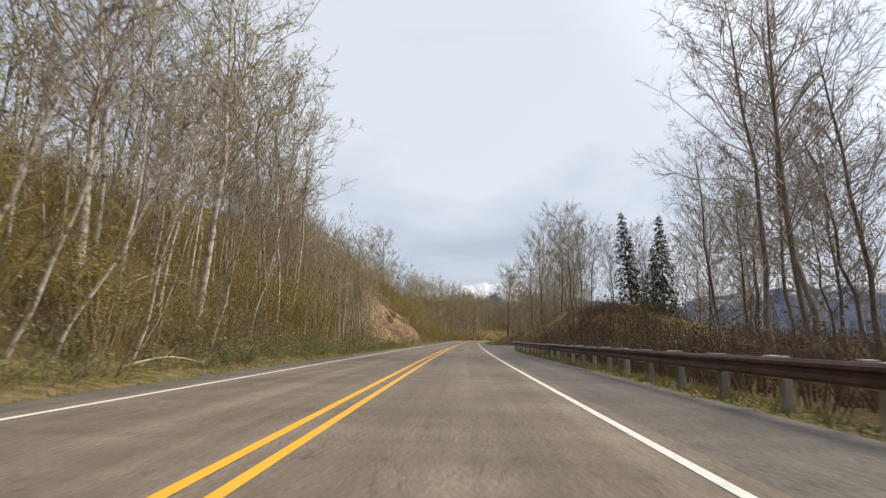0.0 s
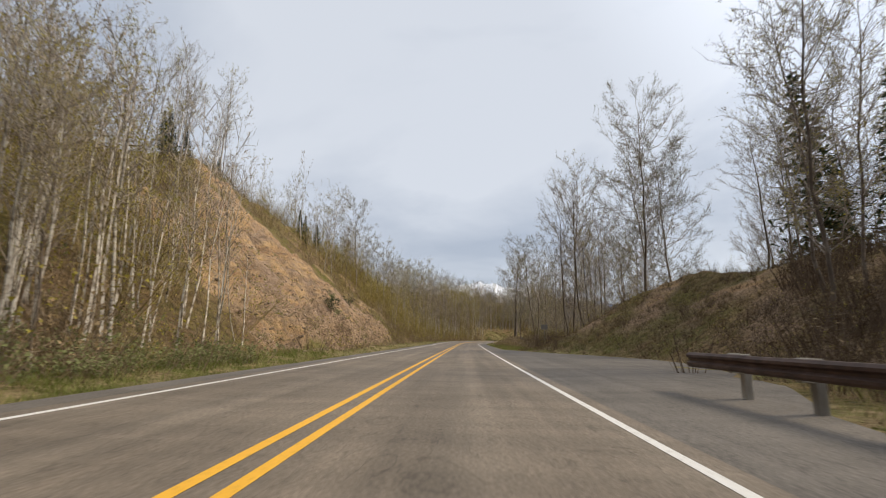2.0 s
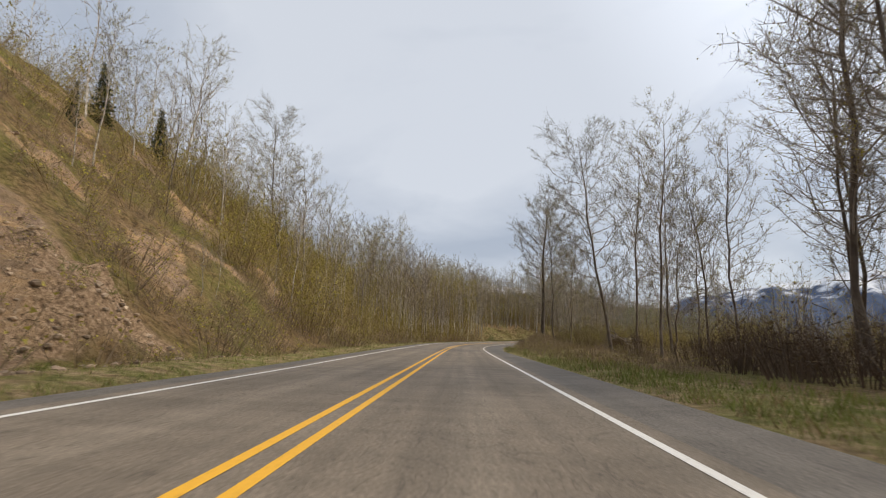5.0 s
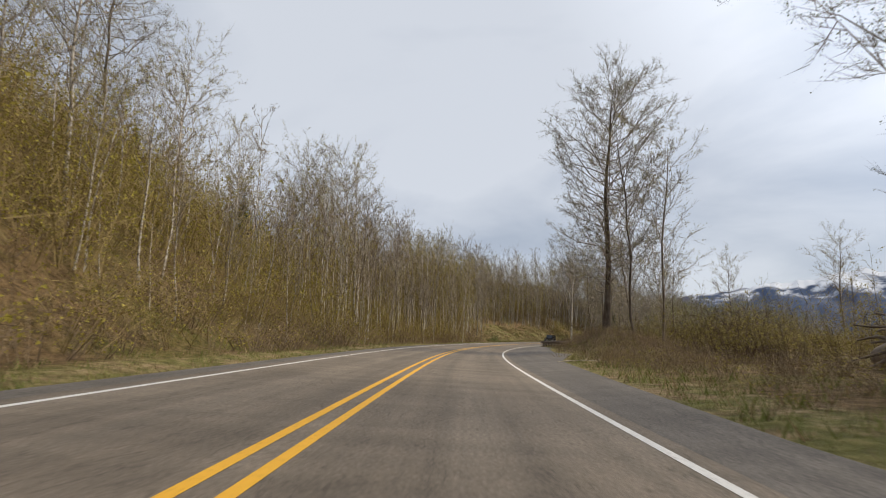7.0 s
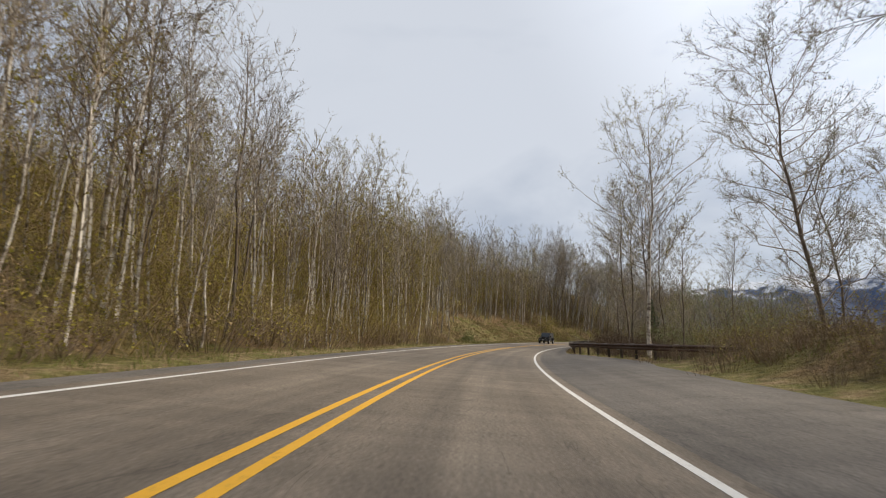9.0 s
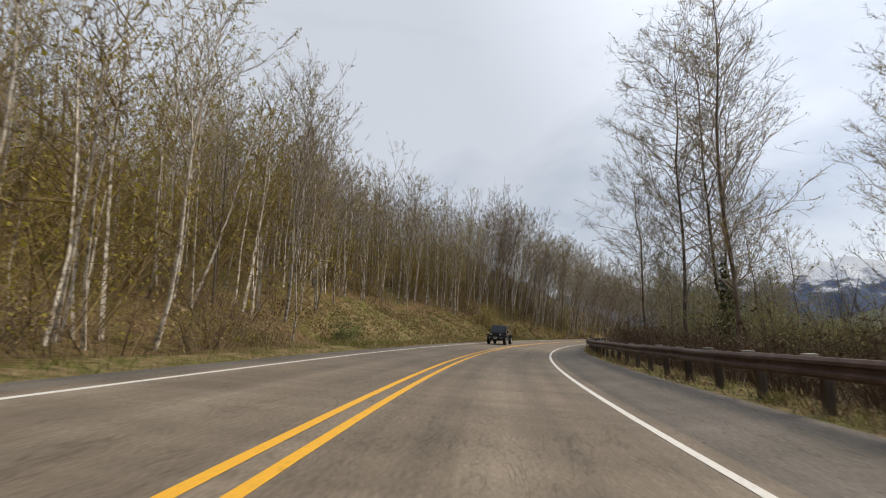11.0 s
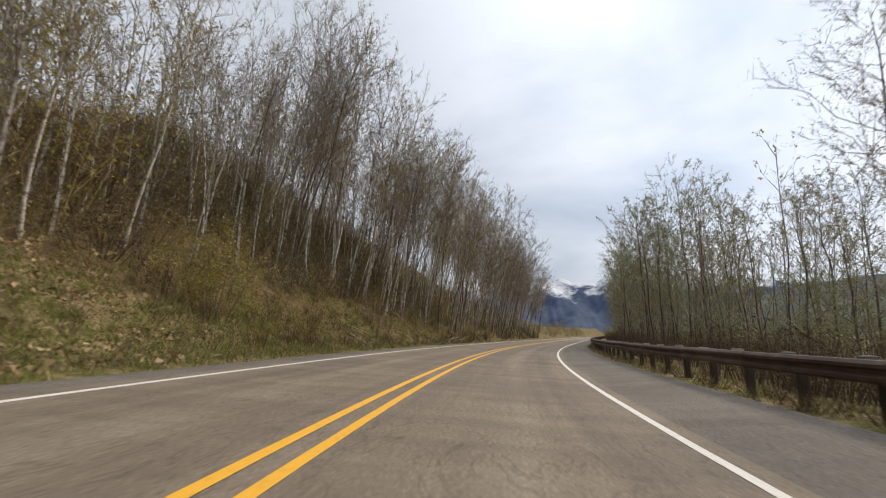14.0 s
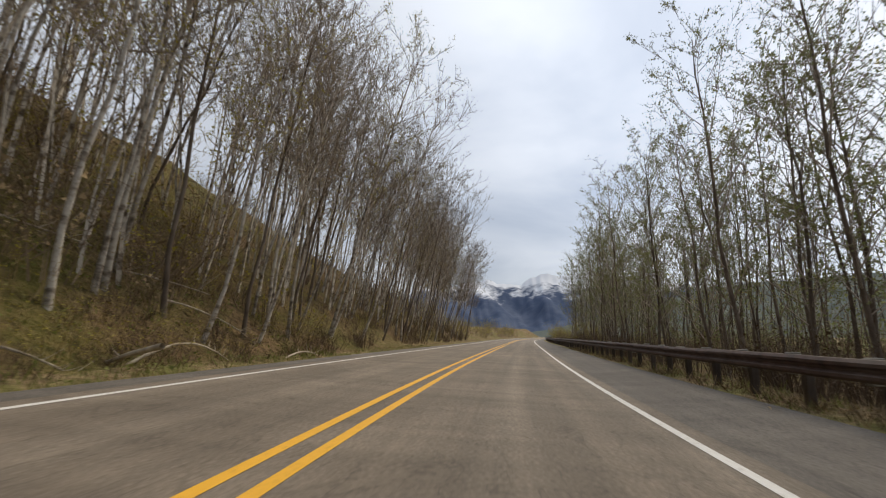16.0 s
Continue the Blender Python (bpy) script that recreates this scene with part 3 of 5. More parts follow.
strip("yellow_centre_line", S_MIN, S_MAX, 0.12, 0.25, 0.005, YELLOW, "solid yellow painted centre line", "road marking")
strip("yellow_centre_line", S_MIN, S_MAX, -0.25, -0.12, 0.005, YELLOW, "solid yellow painted centre line", "road marking")


# ---- guard rails ----
def w_beam(S, dd, zz):
    """A corrugated steel beam along the points (S, dd, zz)."""
    prof = [(0.0, 0.155), (-0.025, 0.15), (-0.075, 0.105), (-0.075, 0.06), (-0.015, 0.02), (-0.015, -0.02), (-0.075, -0.06), (-0.075, -0.105), (-0.025, -0.15), (0.0, -0.155), (0.012, -0.15), (0.012, 0.15)]
    k = len(prof)
    V = np.stack([at(S, dd + a, zz + b) for a, b in prof], 1).reshape(-1, 3)
    i, j = np.meshgrid(np.arange(len(S) - 1), np.arange(k), indexing="ij")
    F = np.stack([i * k + j, (i + 1) * k + j, (i + 1) * k + (j + 1) % k, i * k + (j + 1) % k], -1).reshape(-1, 4)
    return V, F


def box_mesh(name, w, l, h, mat, bevel=0.012):
    bm = bmesh.new()
    bmesh.ops.create_cube(bm, size=1, matrix=Matrix.Translation((0, 0, h / 2)) @ Matrix.Diagonal((w, l, h, 1)))
    bmesh.ops.bevel(bm, geom=bm.edges[:], offset=bevel, segments=1, affect="EDGES")
    me = bpy.data.meshes.new(name)
    bm.to_mesh(me); bm.free(); me.materials.append(mat)
    return me


POST_DARK = material("dark_weathered_post", [(0.3, (0.05, 0.038, 0.03)), (0.6, (0.11, 0.088, 0.07)), (0.8, (0.22, 0.19, 0.16))], 4.0, 7, 0.9, 0.004, 30, stretch=(1, 1, 0.3), per_object=0.4)
POST_ME = box_mesh("post", 0.14, 0.16, 1.70, POST)
POST_DARK_ME = box_mesh("post", 0.14, 0.15, 1.66, POST_DARK)
BLOCK_ME = box_mesh("spacer_block", 0.19, 0.15, 0.36, POST)


def guard_rail(s0, s1, dist, label, post_me):
    rail = tagged(new("guard_rail"), label, "guard rail")
    for i, a in enumerate(np.arange(s0, s1 - 0.5, 3.81)):
        S = np.linspace(a, min(a + 3.86, s1), 5)
        part("rail_beam", mesh_of("rail_beam", *w_beam(S, dist(S) + (0.006 if i % 2 else 0.0), np.full_like(S, 0.645 + (i * 7 % 5 - 2) * 0.004)), RUST, smooth=False), None, rail)
    for s in np.arange(s0 + 0.6, s1 - 0.3, 1.905):
        d = float(dist(np.array([s]))[0])
        for name, me, off, z in (("post", post_me, 0.30, -0.885), ("spacer_block", BLOCK_ME, 0.115, 0.465)):
            ob = part(name, me, None, rail)
            p = at(s, d + off)
            ob.matrix_world = pose(p[0], p[1], p[2] + z + random.uniform(-0.02, 0.015), random.uniform(-1, 1), random.uniform(-1, 1), -heading(s))
    return rail


guard_rail(-40, 53.6, lambda S: np.full_like(S, 6.75), "weathered steel guard rail on pale posts beside the shoulder", POST_ME)
guard_rail(203, 560, lambda S: np.interp(S, [201, 212, 224, 560], [13.5, 9.4, 6.5, 6.5]), "long brown steel guard rail round the bend on dark posts", POST_DARK_ME)


# ---- trees ----
def tree_arrays(seed, height, r0, n_limb, n_sub, n_twig, n_leaf, leaf, start=0.3, spread=0.2, rise=50, sides=6, twig_w=0.010, forks=1, segs=9, thin=False):
    """Wood (trunk and limbs) and crown (branchlets, twigs, leaves) of one broadleaf tree with its foot at the origin."""
    rg = np.random.default_rng(seed)
    wood, crown = Heap(), Heap()
    tips = []
    for f in range(forks):
        q = np.linspace(0, 1, segs)
        wander = np.cumsum(rg.normal(0, height * 0.075 / segs, (segs, 2)), 0); wander[0] = 0
        az = rg.uniform(0, 6.28)
        out = (0.0 if f == 0 else 0.14) * height
        hh = height * (1 if f == 0 else rg.uniform(0.75, 0.95))
        P = np.stack([wander[:, 0] + math.cos(az) * out * q ** 0.8, wander[:, 1] + math.sin(az) * out * q ** 0.8, hh * q], 1)
        P[0, 2] = -0.4
        R = r0 * (1 if f == 0 else 0.75) * (1 - q) ** 0.75 + 0.012
        R[0] *= 1.35
        wood.add(*tube(P, R, sides), 0)
        for i in range(n_limb):
            fr = start + (0.985 - start) * (i + rg.uniform(0, 1)) / n_limb
            base = np.array([np.interp(fr, q, P[:, c]) for c in range(3)])
            a = i * 2.4 + rg.uniform(-0.5, 0.5)
            e = radians(rise + rg.uniform(-16, 16))
            g = (fr - start) / (1 - start)
            L = height * spread * (0.55 + 1.1 * g) * (1.12 - g) ** 0.7 * rg.uniform(0.65, 1.25) + 0.5
            m = 2 if thin else 3 if r0 < 0.1 else 5
            t = np.linspace(0, 1, m)
            d0 = np.array((math.cos(a) * math.cos(e), math.sin(a) * math.cos(e), math.sin(e)))
            limb = base + t[:, None] * L * d0 + (t ** 2)[:, None] * np.array((0, 0, L * 0.26)) + np.cumsum(rg.normal(0, L * 0.065, (m, 3)), 0) * (t > 0)[:, None]
            if thin:
                wood.add(*slivers(limb[:1], limb[1:] - limb[:1], 0.03, rg), 1)
            else:
                rl = min(0.5 * np.interp(fr, q, R), 0.008 * L + 0.007)
                wood.add(*tube(limb, rl * (1 - t) ** 0.8 + 0.005, 4 if r0 > 0.2 else 3), 1)
            tt = 0.18 + 0.82 * rg.uniform(0, 1, n_sub) ** 0.7
            pb = np.stack([np.interp(tt, t, limb[:, c]) for c in range(3)], 1)
            v = 0.8 * rg.normal(size=(n_sub, 3)) + d0 * 1.1 + np.array((0, 0, 0.35)); v /= np.linalg.norm(v, axis=1)[:, None]
            v = v * (min(L, 4.2) * rg.uniform(0.22, 0.5, n_sub) * (1.1 - 0.35 * tt))[:, None]
            crown.add(*slivers(pb, v, twig_w * 1.5, rg), 0)
            tips.append((pb, v))
            if n_twig:
                k = np.repeat(np.arange(n_sub), n_twig)
                p3 = pb[k] + v[k] * rg.uniform(0.2, 1.0, len(k))[:, None]
                ln = np.linalg.norm(v[k], axis=1)[:, None]
                v3 = 0.75 * rg.normal(size=(len(k), 3)) + v[k] / ln + np.array((0, 0, 0.35))
                v3 *= ln * rg.uniform(0.3, 0.75, len(k))[:, None] / np.linalg.norm(v3, axis=1)[:, None]
                crown.add(*slivers(p3, v3, twig_w, rg), 0)
                tips.append((p3, v3))
    p, v = np.concatenate([a for a, _ in tips]), np.concatenate([b for _, b in tips])
    k = rg.integers(0, len(p), n_leaf)
    crown.add(*flakes(p[k] + v[k] * rg.uniform(0.3, 1.05, n_leaf)[:, None] + rg.normal(0, 0.05, (n_leaf, 3)), leaf, rg), 1)
    return wood, crown


def tree_thing(name, seed, label, bark, leafmat, group, twig=None, **kw):
    wood, crown = tree_arrays(seed, **kw)
    t = tagged(new(name), label, "tree", group)
    part("trunk", wood.mesh("trunk", [bark, twig or TWIG], True), None, t)
    part("crown", crown.mesh("crown", [twig or TWIG, leafmat]), None, t)
    return t


rng = np.random.default_rng(5)
MID = dict(n_limb=28, n_sub=7, n_twig=4, leaf=0.043, twig_w=0.0105)
ALDERS = [tree_thing("alder_tree", 10 + i, lab, BARK_DARK if i == 5 else BARK, leafm, "roadside trees on the slope", height=hh, r0=rr, start=st, spread=sp, n_leaf=nl, **MID)
          for i, (lab, leafm, hh, rr, st, sp, nl) in enumerate([
              ("slender pale-barked alder with budding yellow-green crown", BUD, 17, 0.082, 0.38, 0.21, 2300),
              ("slender pale-barked alder with nearly bare crown", CATKIN, 18, 0.085, 0.42, 0.20, 700),
              ("thin pale alder stem with a few brown catkins", CATKIN, 13, 0.06, 0.42, 0.20, 500),
              ("tall budding cottonwood with pale grey bark", BUD, 24, 0.16, 0.28, 0.24, 5200),
              ("young alder with yellow-green spring leaves", BUD, 10, 0.055, 0.22, 0.2, 1300),
              ("bare alder with many fine ascending twigs", CATKIN, 16, 0.075, 0.35, 0.21, 600)])]
ALDERS.append(tree_thing("cottonwood_tree", 31, "broad oval budding cottonwood with a pale trunk", BARK, BUD, "roadside trees on the slope", height=22, r0=0.17, n_limb=40, n_sub=9, n_twig=7, n_leaf=4200, leaf=0.055, start=0.28, spread=0.33, rise=42, twig_w=0.011))
placed = set()


def place(proto, s, d, scale=1.0, lean=0.0, stretch=1.0, wobble=3.0):
    """A tree on the ground; lean tips it towards the right of the road, in degrees."""
    p = at(s, d)
    m = pose(p[0], p[1], p[2] + float(land(s, d)) - 0.05) @ pose(0, 0, 0, 0, 0, -heading(s)) @ pose(0, 0, 0, rng.uniform(-1, 1) * wobble, lean + rng.uniform(-1, 1) * wobble, 0) @ pose(0, 0, 0, 0, 0, rng.uniform(0, 360))
    if proto.name in placed:
        ob = copy_thing(proto, m)
    else:
        placed.add(proto.name)
        ob = proto
        ob.matrix_basis = m
    ob.scale = (scale, scale, scale * stretch)
    return ob


def wooded(s, d):
    return cut_mask(s, d) < 0.12


# the tall group before the cut, the skyline trees
for k, s, u, sc in [(3, 13, 12, 0.95), (6, 18, 13, 0.9), (3, 24, 11.5, 1.0), (1, 9, 11, 1.05), (6, 29, 14, 1.0), (0, 21, 15, 1.1), (6, 36, 13, 0.9), (6, 41, 15, 0.92), (3, 43, 14, 0.8), (3, 40, 16, 0.88), (0, 33, 11, 1.05), (6, 215, 32.7, 0.8), (6, 218, 30, 0.7), (6, 232, 37, 0.85), (3, 229, 34, 0.8), (6, 196, 28, 0.62), (6, 176, 35, 0.6), (3, 171, 48, 0.8), (6, 152, 24, 0.55), (6, 178, 21, 0.72), (6, 195, 19, 0.8), (6, 199, 17, 0.85), (3, 203, 15, 0.85), (6, 207, 19, 1.0), (1, 198, 14.5, 1.0), (5, 205, 16, 1.05), (1, 209, 15, 1.0), (1, 210.5, 12, 0.92), (5, 207.5, 11.8, 1.03), (1, 205, 12.5, 0.95), (5, 211.5, 13.5, 0.92),
                    (6, 157, 32, 0.8), (6, 150, 33, 0.5), (6, 114, 45, 0.48), (6, 127, 46, 0.5), (5, 110, 43, 0.5), (5, 131, 45, 0.4), (5, 103, 38, 0.55), (0, 138, 27, 0.8), (5, 143, 24, 0.75), (6, 169, 21, 0.78), (6, 167, 24, 0.7), (6, 158, 27, 0.42), (0, 167.5, 14.9, 0.7), (3, 300, 24, 0.8), (3, 332, 30, 0.75)]:
    place(ALDERS[k], s, -u, sc)
# the nearest rows of the left wood
for k, s, u, sc, tip in [(2, 9.5, 9.0, 0.8, 20), (1, 12, 9.6, 0.62, 17), (2, 13, 9.2, 0.7, 24), (2, 16.5, 9.4, 0.75, 14), (1, 19, 10.2, 0.6, 12), (2, 22, 9.6, 0.72, 9), (2, 26, 9.6, 0.7, 12)]:
    place(ALDERS[k], s, -u, sc, lean=tip)
count = 0
while count < 143:
    s = rng.uniform(2, 320)
    u0 = np.interp(s, [2, 60, 68, 70, 130, 132, 150, 200, 252, 264, 285, 300, 322, 400], [10, 10, 10.5, 36, 43, 13, 11.5, 10.6, 10.6, 16.5, 16.5, 15.5, 15.5, 10])
    u = u0 + rng.exponential(3.2)
    if u > 46 or not wooded(s, -u):
        continue
    near_cut = 1.0 if s > 66 else 0.85 if s < 34 else 0.68
    k = rng.choice(6, p=[0.42, 0.06, 0.18, 0.06, 0.2, 0.08] if s < 75 else [0.2, 0.22, 0.24, 0.02, 0.14, 0.18] if s < 300 else [0.12, 0.34, 0.22, 0.0, 0.04, 0.28])
    place(ALDERS[k], s, -u, rng.uniform(0.72, 1.05) * near_cut * (rng.choice([0.35, 0.45, 0.6]) if 128 < s < 184 else 0.85 if 184 <= s < 225 else 0.88 if 48 < s < 66 else 0.8 if s > 288 else 1), lean=rng.uniform(0, 5) + (np.interp(s, [280, 330], [0, 15])), stretch=rng.uniform(0.92, 1.12))
    count += 1


# the steep wood in the bend, leaning over the road
for i in range(140):
    s = 318 + 106 * ((i + rng.uniform(0, 1)) / 140) ** 1.25
    u = 9.2 + float(np.interp(s, [318, 330, 341, 380], [6.0, 3.2, 0.5, 0.0])) + rng.exponential(3.6)
    place(ALDERS[rng.choice([1, 2, 5, 0], p=[0.34, 0.2, 0.32, 0.14])], s, -u, rng.uniform(0.9, 1.16) * (0.9 if s > 360 else 1), lean=rng.uniform(7, 18), stretch=rng.uniform(0.95, 1.15))


def scatter(name, n, label, cat, where, kinds, mats, size=(0.7, 1.15), lean=0.0):
    """Many plants as one mass. where() gives a place (s, d) or None."""
    V_, F_, M_, at_ = [], [], [], 0
    made = 0
    while made < n:
        sd = where()
        if sd is None or not wooded(*sd):
            continue
        V, F, M = kinds[rng.integers(len(kinds))]
        a, b = rng.uniform(0, 6.28), rng.uniform(*size)
        c, q = math.cos(a) * b, math.sin(a) * b
        W = np.stack([V[:, 0] * c - V[:, 1] * q, V[:, 0] * q + V[:, 1] * c, V[:, 2] * b * rng.uniform(0.85, 1.15)], 1)
        tip = rng.normal(0, 0.05, 2) + (math.cos(np.radians(heading(sd[0]))) * lean, -math.sin(np.radians(heading(sd[0]))) * lean)
        W[:, :2] += W[:, 2:3] * tip
        W += at(*sd) + np.array((0, 0, float(land(*sd)) - 0.05))
        V_.append(W); F_.append(F + at_); M_.append(M); at_ += len(W)
        made += 1
    return tagged(new(name, mesh_of(name, np.concatenate(V_), np.concatenate(F_), mats, np.concatenate(M_))), label, cat, kind="stuff")


def lowpoly(seed, leafidx, **kw):
    wood, crown = tree_arrays(seed, sides=3, segs=5, twig_w=0.017, thin=True, **kw)
    V1, F1, M1 = wood.arrays(); V2, F2, M2 = crown.arrays()
    return np.concatenate([V1, V2]), np.concatenate([F1, F2 + len(V1)]), np.concatenate([np.where(M1 == 0, 0, 1), np.where(M2 == 0, 1, leafidx)])


def shrub(seed, height, stems, leaves, leaf, width=0.5, leafidx=1, arch=0.5, side=3):
    """A bush of many thin stems with side twigs and small leaves."""
    rg = np.random.default_rng(seed)
    h = Heap()
    a = rg.uniform(0, 6.28, stems)
    r = height * width * np.sqrt(rg.uniform(0, 1, stems))
    base = np.stack([np.cos(a) * r * 0.45, np.sin(a) * r * 0.45, np.full(stems, -0.1)], 1)
    v = np.stack([np.cos(a) * r * 0.7, np.sin(a) * r * 0.7, height * rg.uniform(0.55, 1.0, stems)], 1)
    h.add(*slivers(base, v, 0.009 + 0.003 * height, rg), 0)
    k = np.repeat(np.arange(stems), side)
    p3 = base[k] + v[k] * rg.uniform(0.3, 1.0, len(k))[:, None]
    v3 = rg.normal(0, height * 0.15, (len(k), 3)) + np.array((0, 0, height * 0.16 * (1 - arch)))
    h.add(*slivers(p3, v3, 0.006 + 0.0014 * height, rg), 0)
    kk = rg.integers(0, len(k), leaves)
    h.add(*flakes(p3[kk] + v3[kk] * rg.uniform(0, 1, leaves)[:, None] + rg.normal(0, 0.05 * height, (leaves, 3)), leaf, rg), leafidx)
    return h.arrays()


LOW = [lowpoly(50 + i, li, height=hh, r0=0.085, n_limb=15, n_sub=5, n_twig=2, n_leaf=nl, leaf=lf, start=0.32, spread=0.21)
       for i, (hh, li, nl, lf) in enumerate([(16, 2, 270, 0.085), (18, 3, 170, 0.075), (13, 2, 280, 0.085), (19, 3, 140, 0.075), (15, 2, 240, 0.085)])]
FAR = [lowpoly(60 + i, li, height=hh, r0=0.085, n_limb=12, n_sub=4, n_twig=1, n_leaf=nl, leaf=0.13, start=0.3, spread=0.22)
       for i, (hh, li, nl) in enumerate([(16, 2, 130), (17, 3, 70), (13, 2, 140), (18, 3, 60)])]
LOW_MATS = [BARK, TWIG, BUD, CATKIN]
SLOPE_MATS = [BARK, BRUSHTWIG, BUD, CATKIN]
GREEN_MATS = [BARK_DARK, TWIG, BUD_GREEN, BUD]


def foot(s):
    return float(np.interp(s, [-20, 60, 130, 150, 200, 250, 265, 285, 300, 322, 400, 480], [12, 12, 12.5, 12, 11.5, 12, 18.5, 18.5, 15, 11, 11, 11]))


def along(s0, s1, d_fn):
    def where():
        s = rng.uniform(s0, s1)
        return s, d_fn(s)
    return where


def behind(s0, s1, deep):
    def where():
        s = rng.uniform(s0, s1)
        return s, -(foot(s) + 1 + abs(rng.normal(0, deep)))
    return where


scatter("hillside_woods", 125, "thicket of thin pale alder stems beside the cut bank", "woods", along(44, 71, lambda s: -(10.5 + rng.exponential(4.5))), LOW, LOW_MATS, (0.4, 0.62))
scatter("hillside_woods", 80, "budding alder woods on the slope beside the rail", "woods", behind(0, 36, 15), LOW, LOW_MATS, (0.6, 1.0))
scatter("hillside_woods", 80, "budding alder woods on the slope before the cut bank", "woods", behind(36, 75, 15), LOW, LOW_MATS, (0.42, 0.68))
scatter("hillside_woods", 230, "dense budding alder woods on the long hillside", "woods", behind(150, 240, 20), FAR, SLOPE_MATS, (0.25, 0.7))
scatter("hillside_woods", 90, "tall thin alders on the slope above the road", "woods", along(186, 240, lambda s: -(foot(s) + rng.exponential(6))), LOW, SLOPE_MATS, (0.5, 0.85))
scatter("hillside_woods", 120, "bare alders high on the slope above the bend", "woods", along(248, 350, lambda s: -(foot(s) + rng.uniform(3, 42))), FAR, LOW_MATS, (0.6, 0.85), 0.04)
scatter("hillside_woods", 200, "dense budding alder woods before the bend", "woods", behind(225, 282, 20), LOW, [BARK, OLIVETWIG, BUD, WILLOW], (0.65, 1.05), 0.04)
scatter("hillside_woods", 215, "dense bare alder woods above the bend", "woods", behind(268, 345, 18), LOW, LOW_MATS, (0.6, 0.9), 0.04)
scatter("hillside_woods", 230, "leaning bare alders on the steep slope", "woods", behind(326, 425, 10), LOW, LOW_MATS, (0.68, 0.98), 0.16)

# brush
BROWN = [shrub(100 + i, 2.2, 15, 60, 0.065, width=0.85, leafidx=1 + i % 2, side=5) for i in range(4)]
OLIVE = [shrub(110 + i, 4.0, 13, 150, 0.066, width=0.95, leafidx=1, side=10) for i in range(4)]
DARKB = [shrub(120 + i, 2.4, 24, 36, 0.06, leafidx=2) for i in range(3)]
YELLOWB = [shrub(130 + i, 5.5, 22, 300, 0.075, leafidx=3, side=5) for i in range(3)]
BRUSH_MATS = [BRUSHTWIG, BUD, LITTER, WILLOW]
OLIVE_MATS = [OLIVETWIG, BUD, LITTER, WILLOW]
DARK_MATS = [DARKTWIG, BUD, DARKLITTER, WILLOW]


scatter("roadside_brush", 540, "brown leafless brush at the foot of the slope", "brush", along(-5, 250, lambda s: -(foot(s) - 2.6 + abs(rng.normal(0, 5)))), BROWN, BRUSH_MATS, (0.5, 1.3))
scatter("hillside_brush", 240, "olive scrub along the foot of the steep hillside", "brush", along(146, 236, lambda s: -(foot(s) + rng.uniform(-1, 10))), OLIVE, OLIVE_MATS, (0.5, 1.05))
scatter("hillside_brush", 340, "tall olive scrub covering the steep hillside", "brush", along(146, 240, lambda s: -(foot(s) + rng.uniform(9, 36))), OLIVE, OLIVE_MATS, (0.7, 1.7))
scatter("hillside_brush", 300, "low brown scrub and rubble beside the cut bank", "brush", along(116, 154, lambda s: -(foot(s) - 1 + rng.uniform(0, 34))), BROWN + OLIVE[:1], BRUSH_MATS, (0.3, 1.0))
scatter("skyline_trees", 110, "small trees along the top of the hillside", "woods", along(140, 300, lambda s: -rng.uniform(34, 66)), FAR, LOW_MATS, (0.3, 1.0))
scatter("hillside_brush", 340, "olive budding undergrowth on the wooded slope", "brush", along(-5, 240, lambda s: -(foot(s) + abs(rng.normal(0, 18)) + (3 if 120 < s < 148 else 0))), OLIVE, OLIVE_MATS, (0.4, 1.2))
scatter("hillside_brush", 320, "brown undergrowth in the wood above the bend", "brush", along(240, 345, lambda s: -(foot(s) + 0.3 + rng.uniform(0, 30))), BROWN + OLIVE[:2], BRUSH_MATS, (0.5, 1.4))
scatter("hillside_brush", 250, "tall olive budding scrub in the wood before the bend", "brush", along(230, 305, lambda s: -(foot(s) + 2 + rng.uniform(0, 40))), OLIVE, [OLIVETWIG, BUD], (0.9, 2.2))
scatter("hillside_woods", 70, "thin alders crowding the slope behind the grassy bank", "woods", along(266, 304, lambda s: -(19 + rng.uniform(0, 17))), LOW, [BARK, OLIVETWIG, BUD, CATKIN], (0.62, 0.85), 0.03)
scatter("hillside_woods", 45, "tall bare alders on the brow of the grassy bank", "woods", along(262, 302, lambda s: -(foot(s) - 0.5 + rng.exponential(5))), LOW, LOW_MATS, (0.75, 1.02), 0.03)
scatter("hillside_brush", 130, "tall brown undergrowth under the leaning alders", "brush", along(335, 425, lambda s: -(10.5 + rng.uniform(0, 17))), BROWN, BRUSH_MATS, (0.8, 1.7))
scatter("hillside_brush", 170, "dense dark undergrowth between the alders above the grassy slope", "brush", along(286, 345, lambda s: -(foot(s) + 5 + rng.uniform(0, 17))), DARKB + BROWN[:1], BRUSH_MATS, (1.0, 1.9))
scatter("hillside_brush", 110, "tall brown undergrowth between the alders on the slope", "brush", along(282, 340, lambda s: -(foot(s) + 2 + rng.uniform(0, 20))), BROWN, BRUSH_MATS, (0.8, 1.6))
scatter("hillside_brush", 130, "tall brown brush high in the wood above the bend", "brush", along(258, 335, lambda s: -(foot(s) + rng.uniform(4, 30))), BROWN, BRUSH_MATS, (1.5, 2.6))
scatter("hillside_brush", 190, "olive and brown scrub up the slope behind the roadside alders", "brush", along(-8, 66, lambda s: -(12 + rng.uniform(0, 30))), OLIVE + BROWN[:1], OLIVE_MATS, (0.7, 1.5))
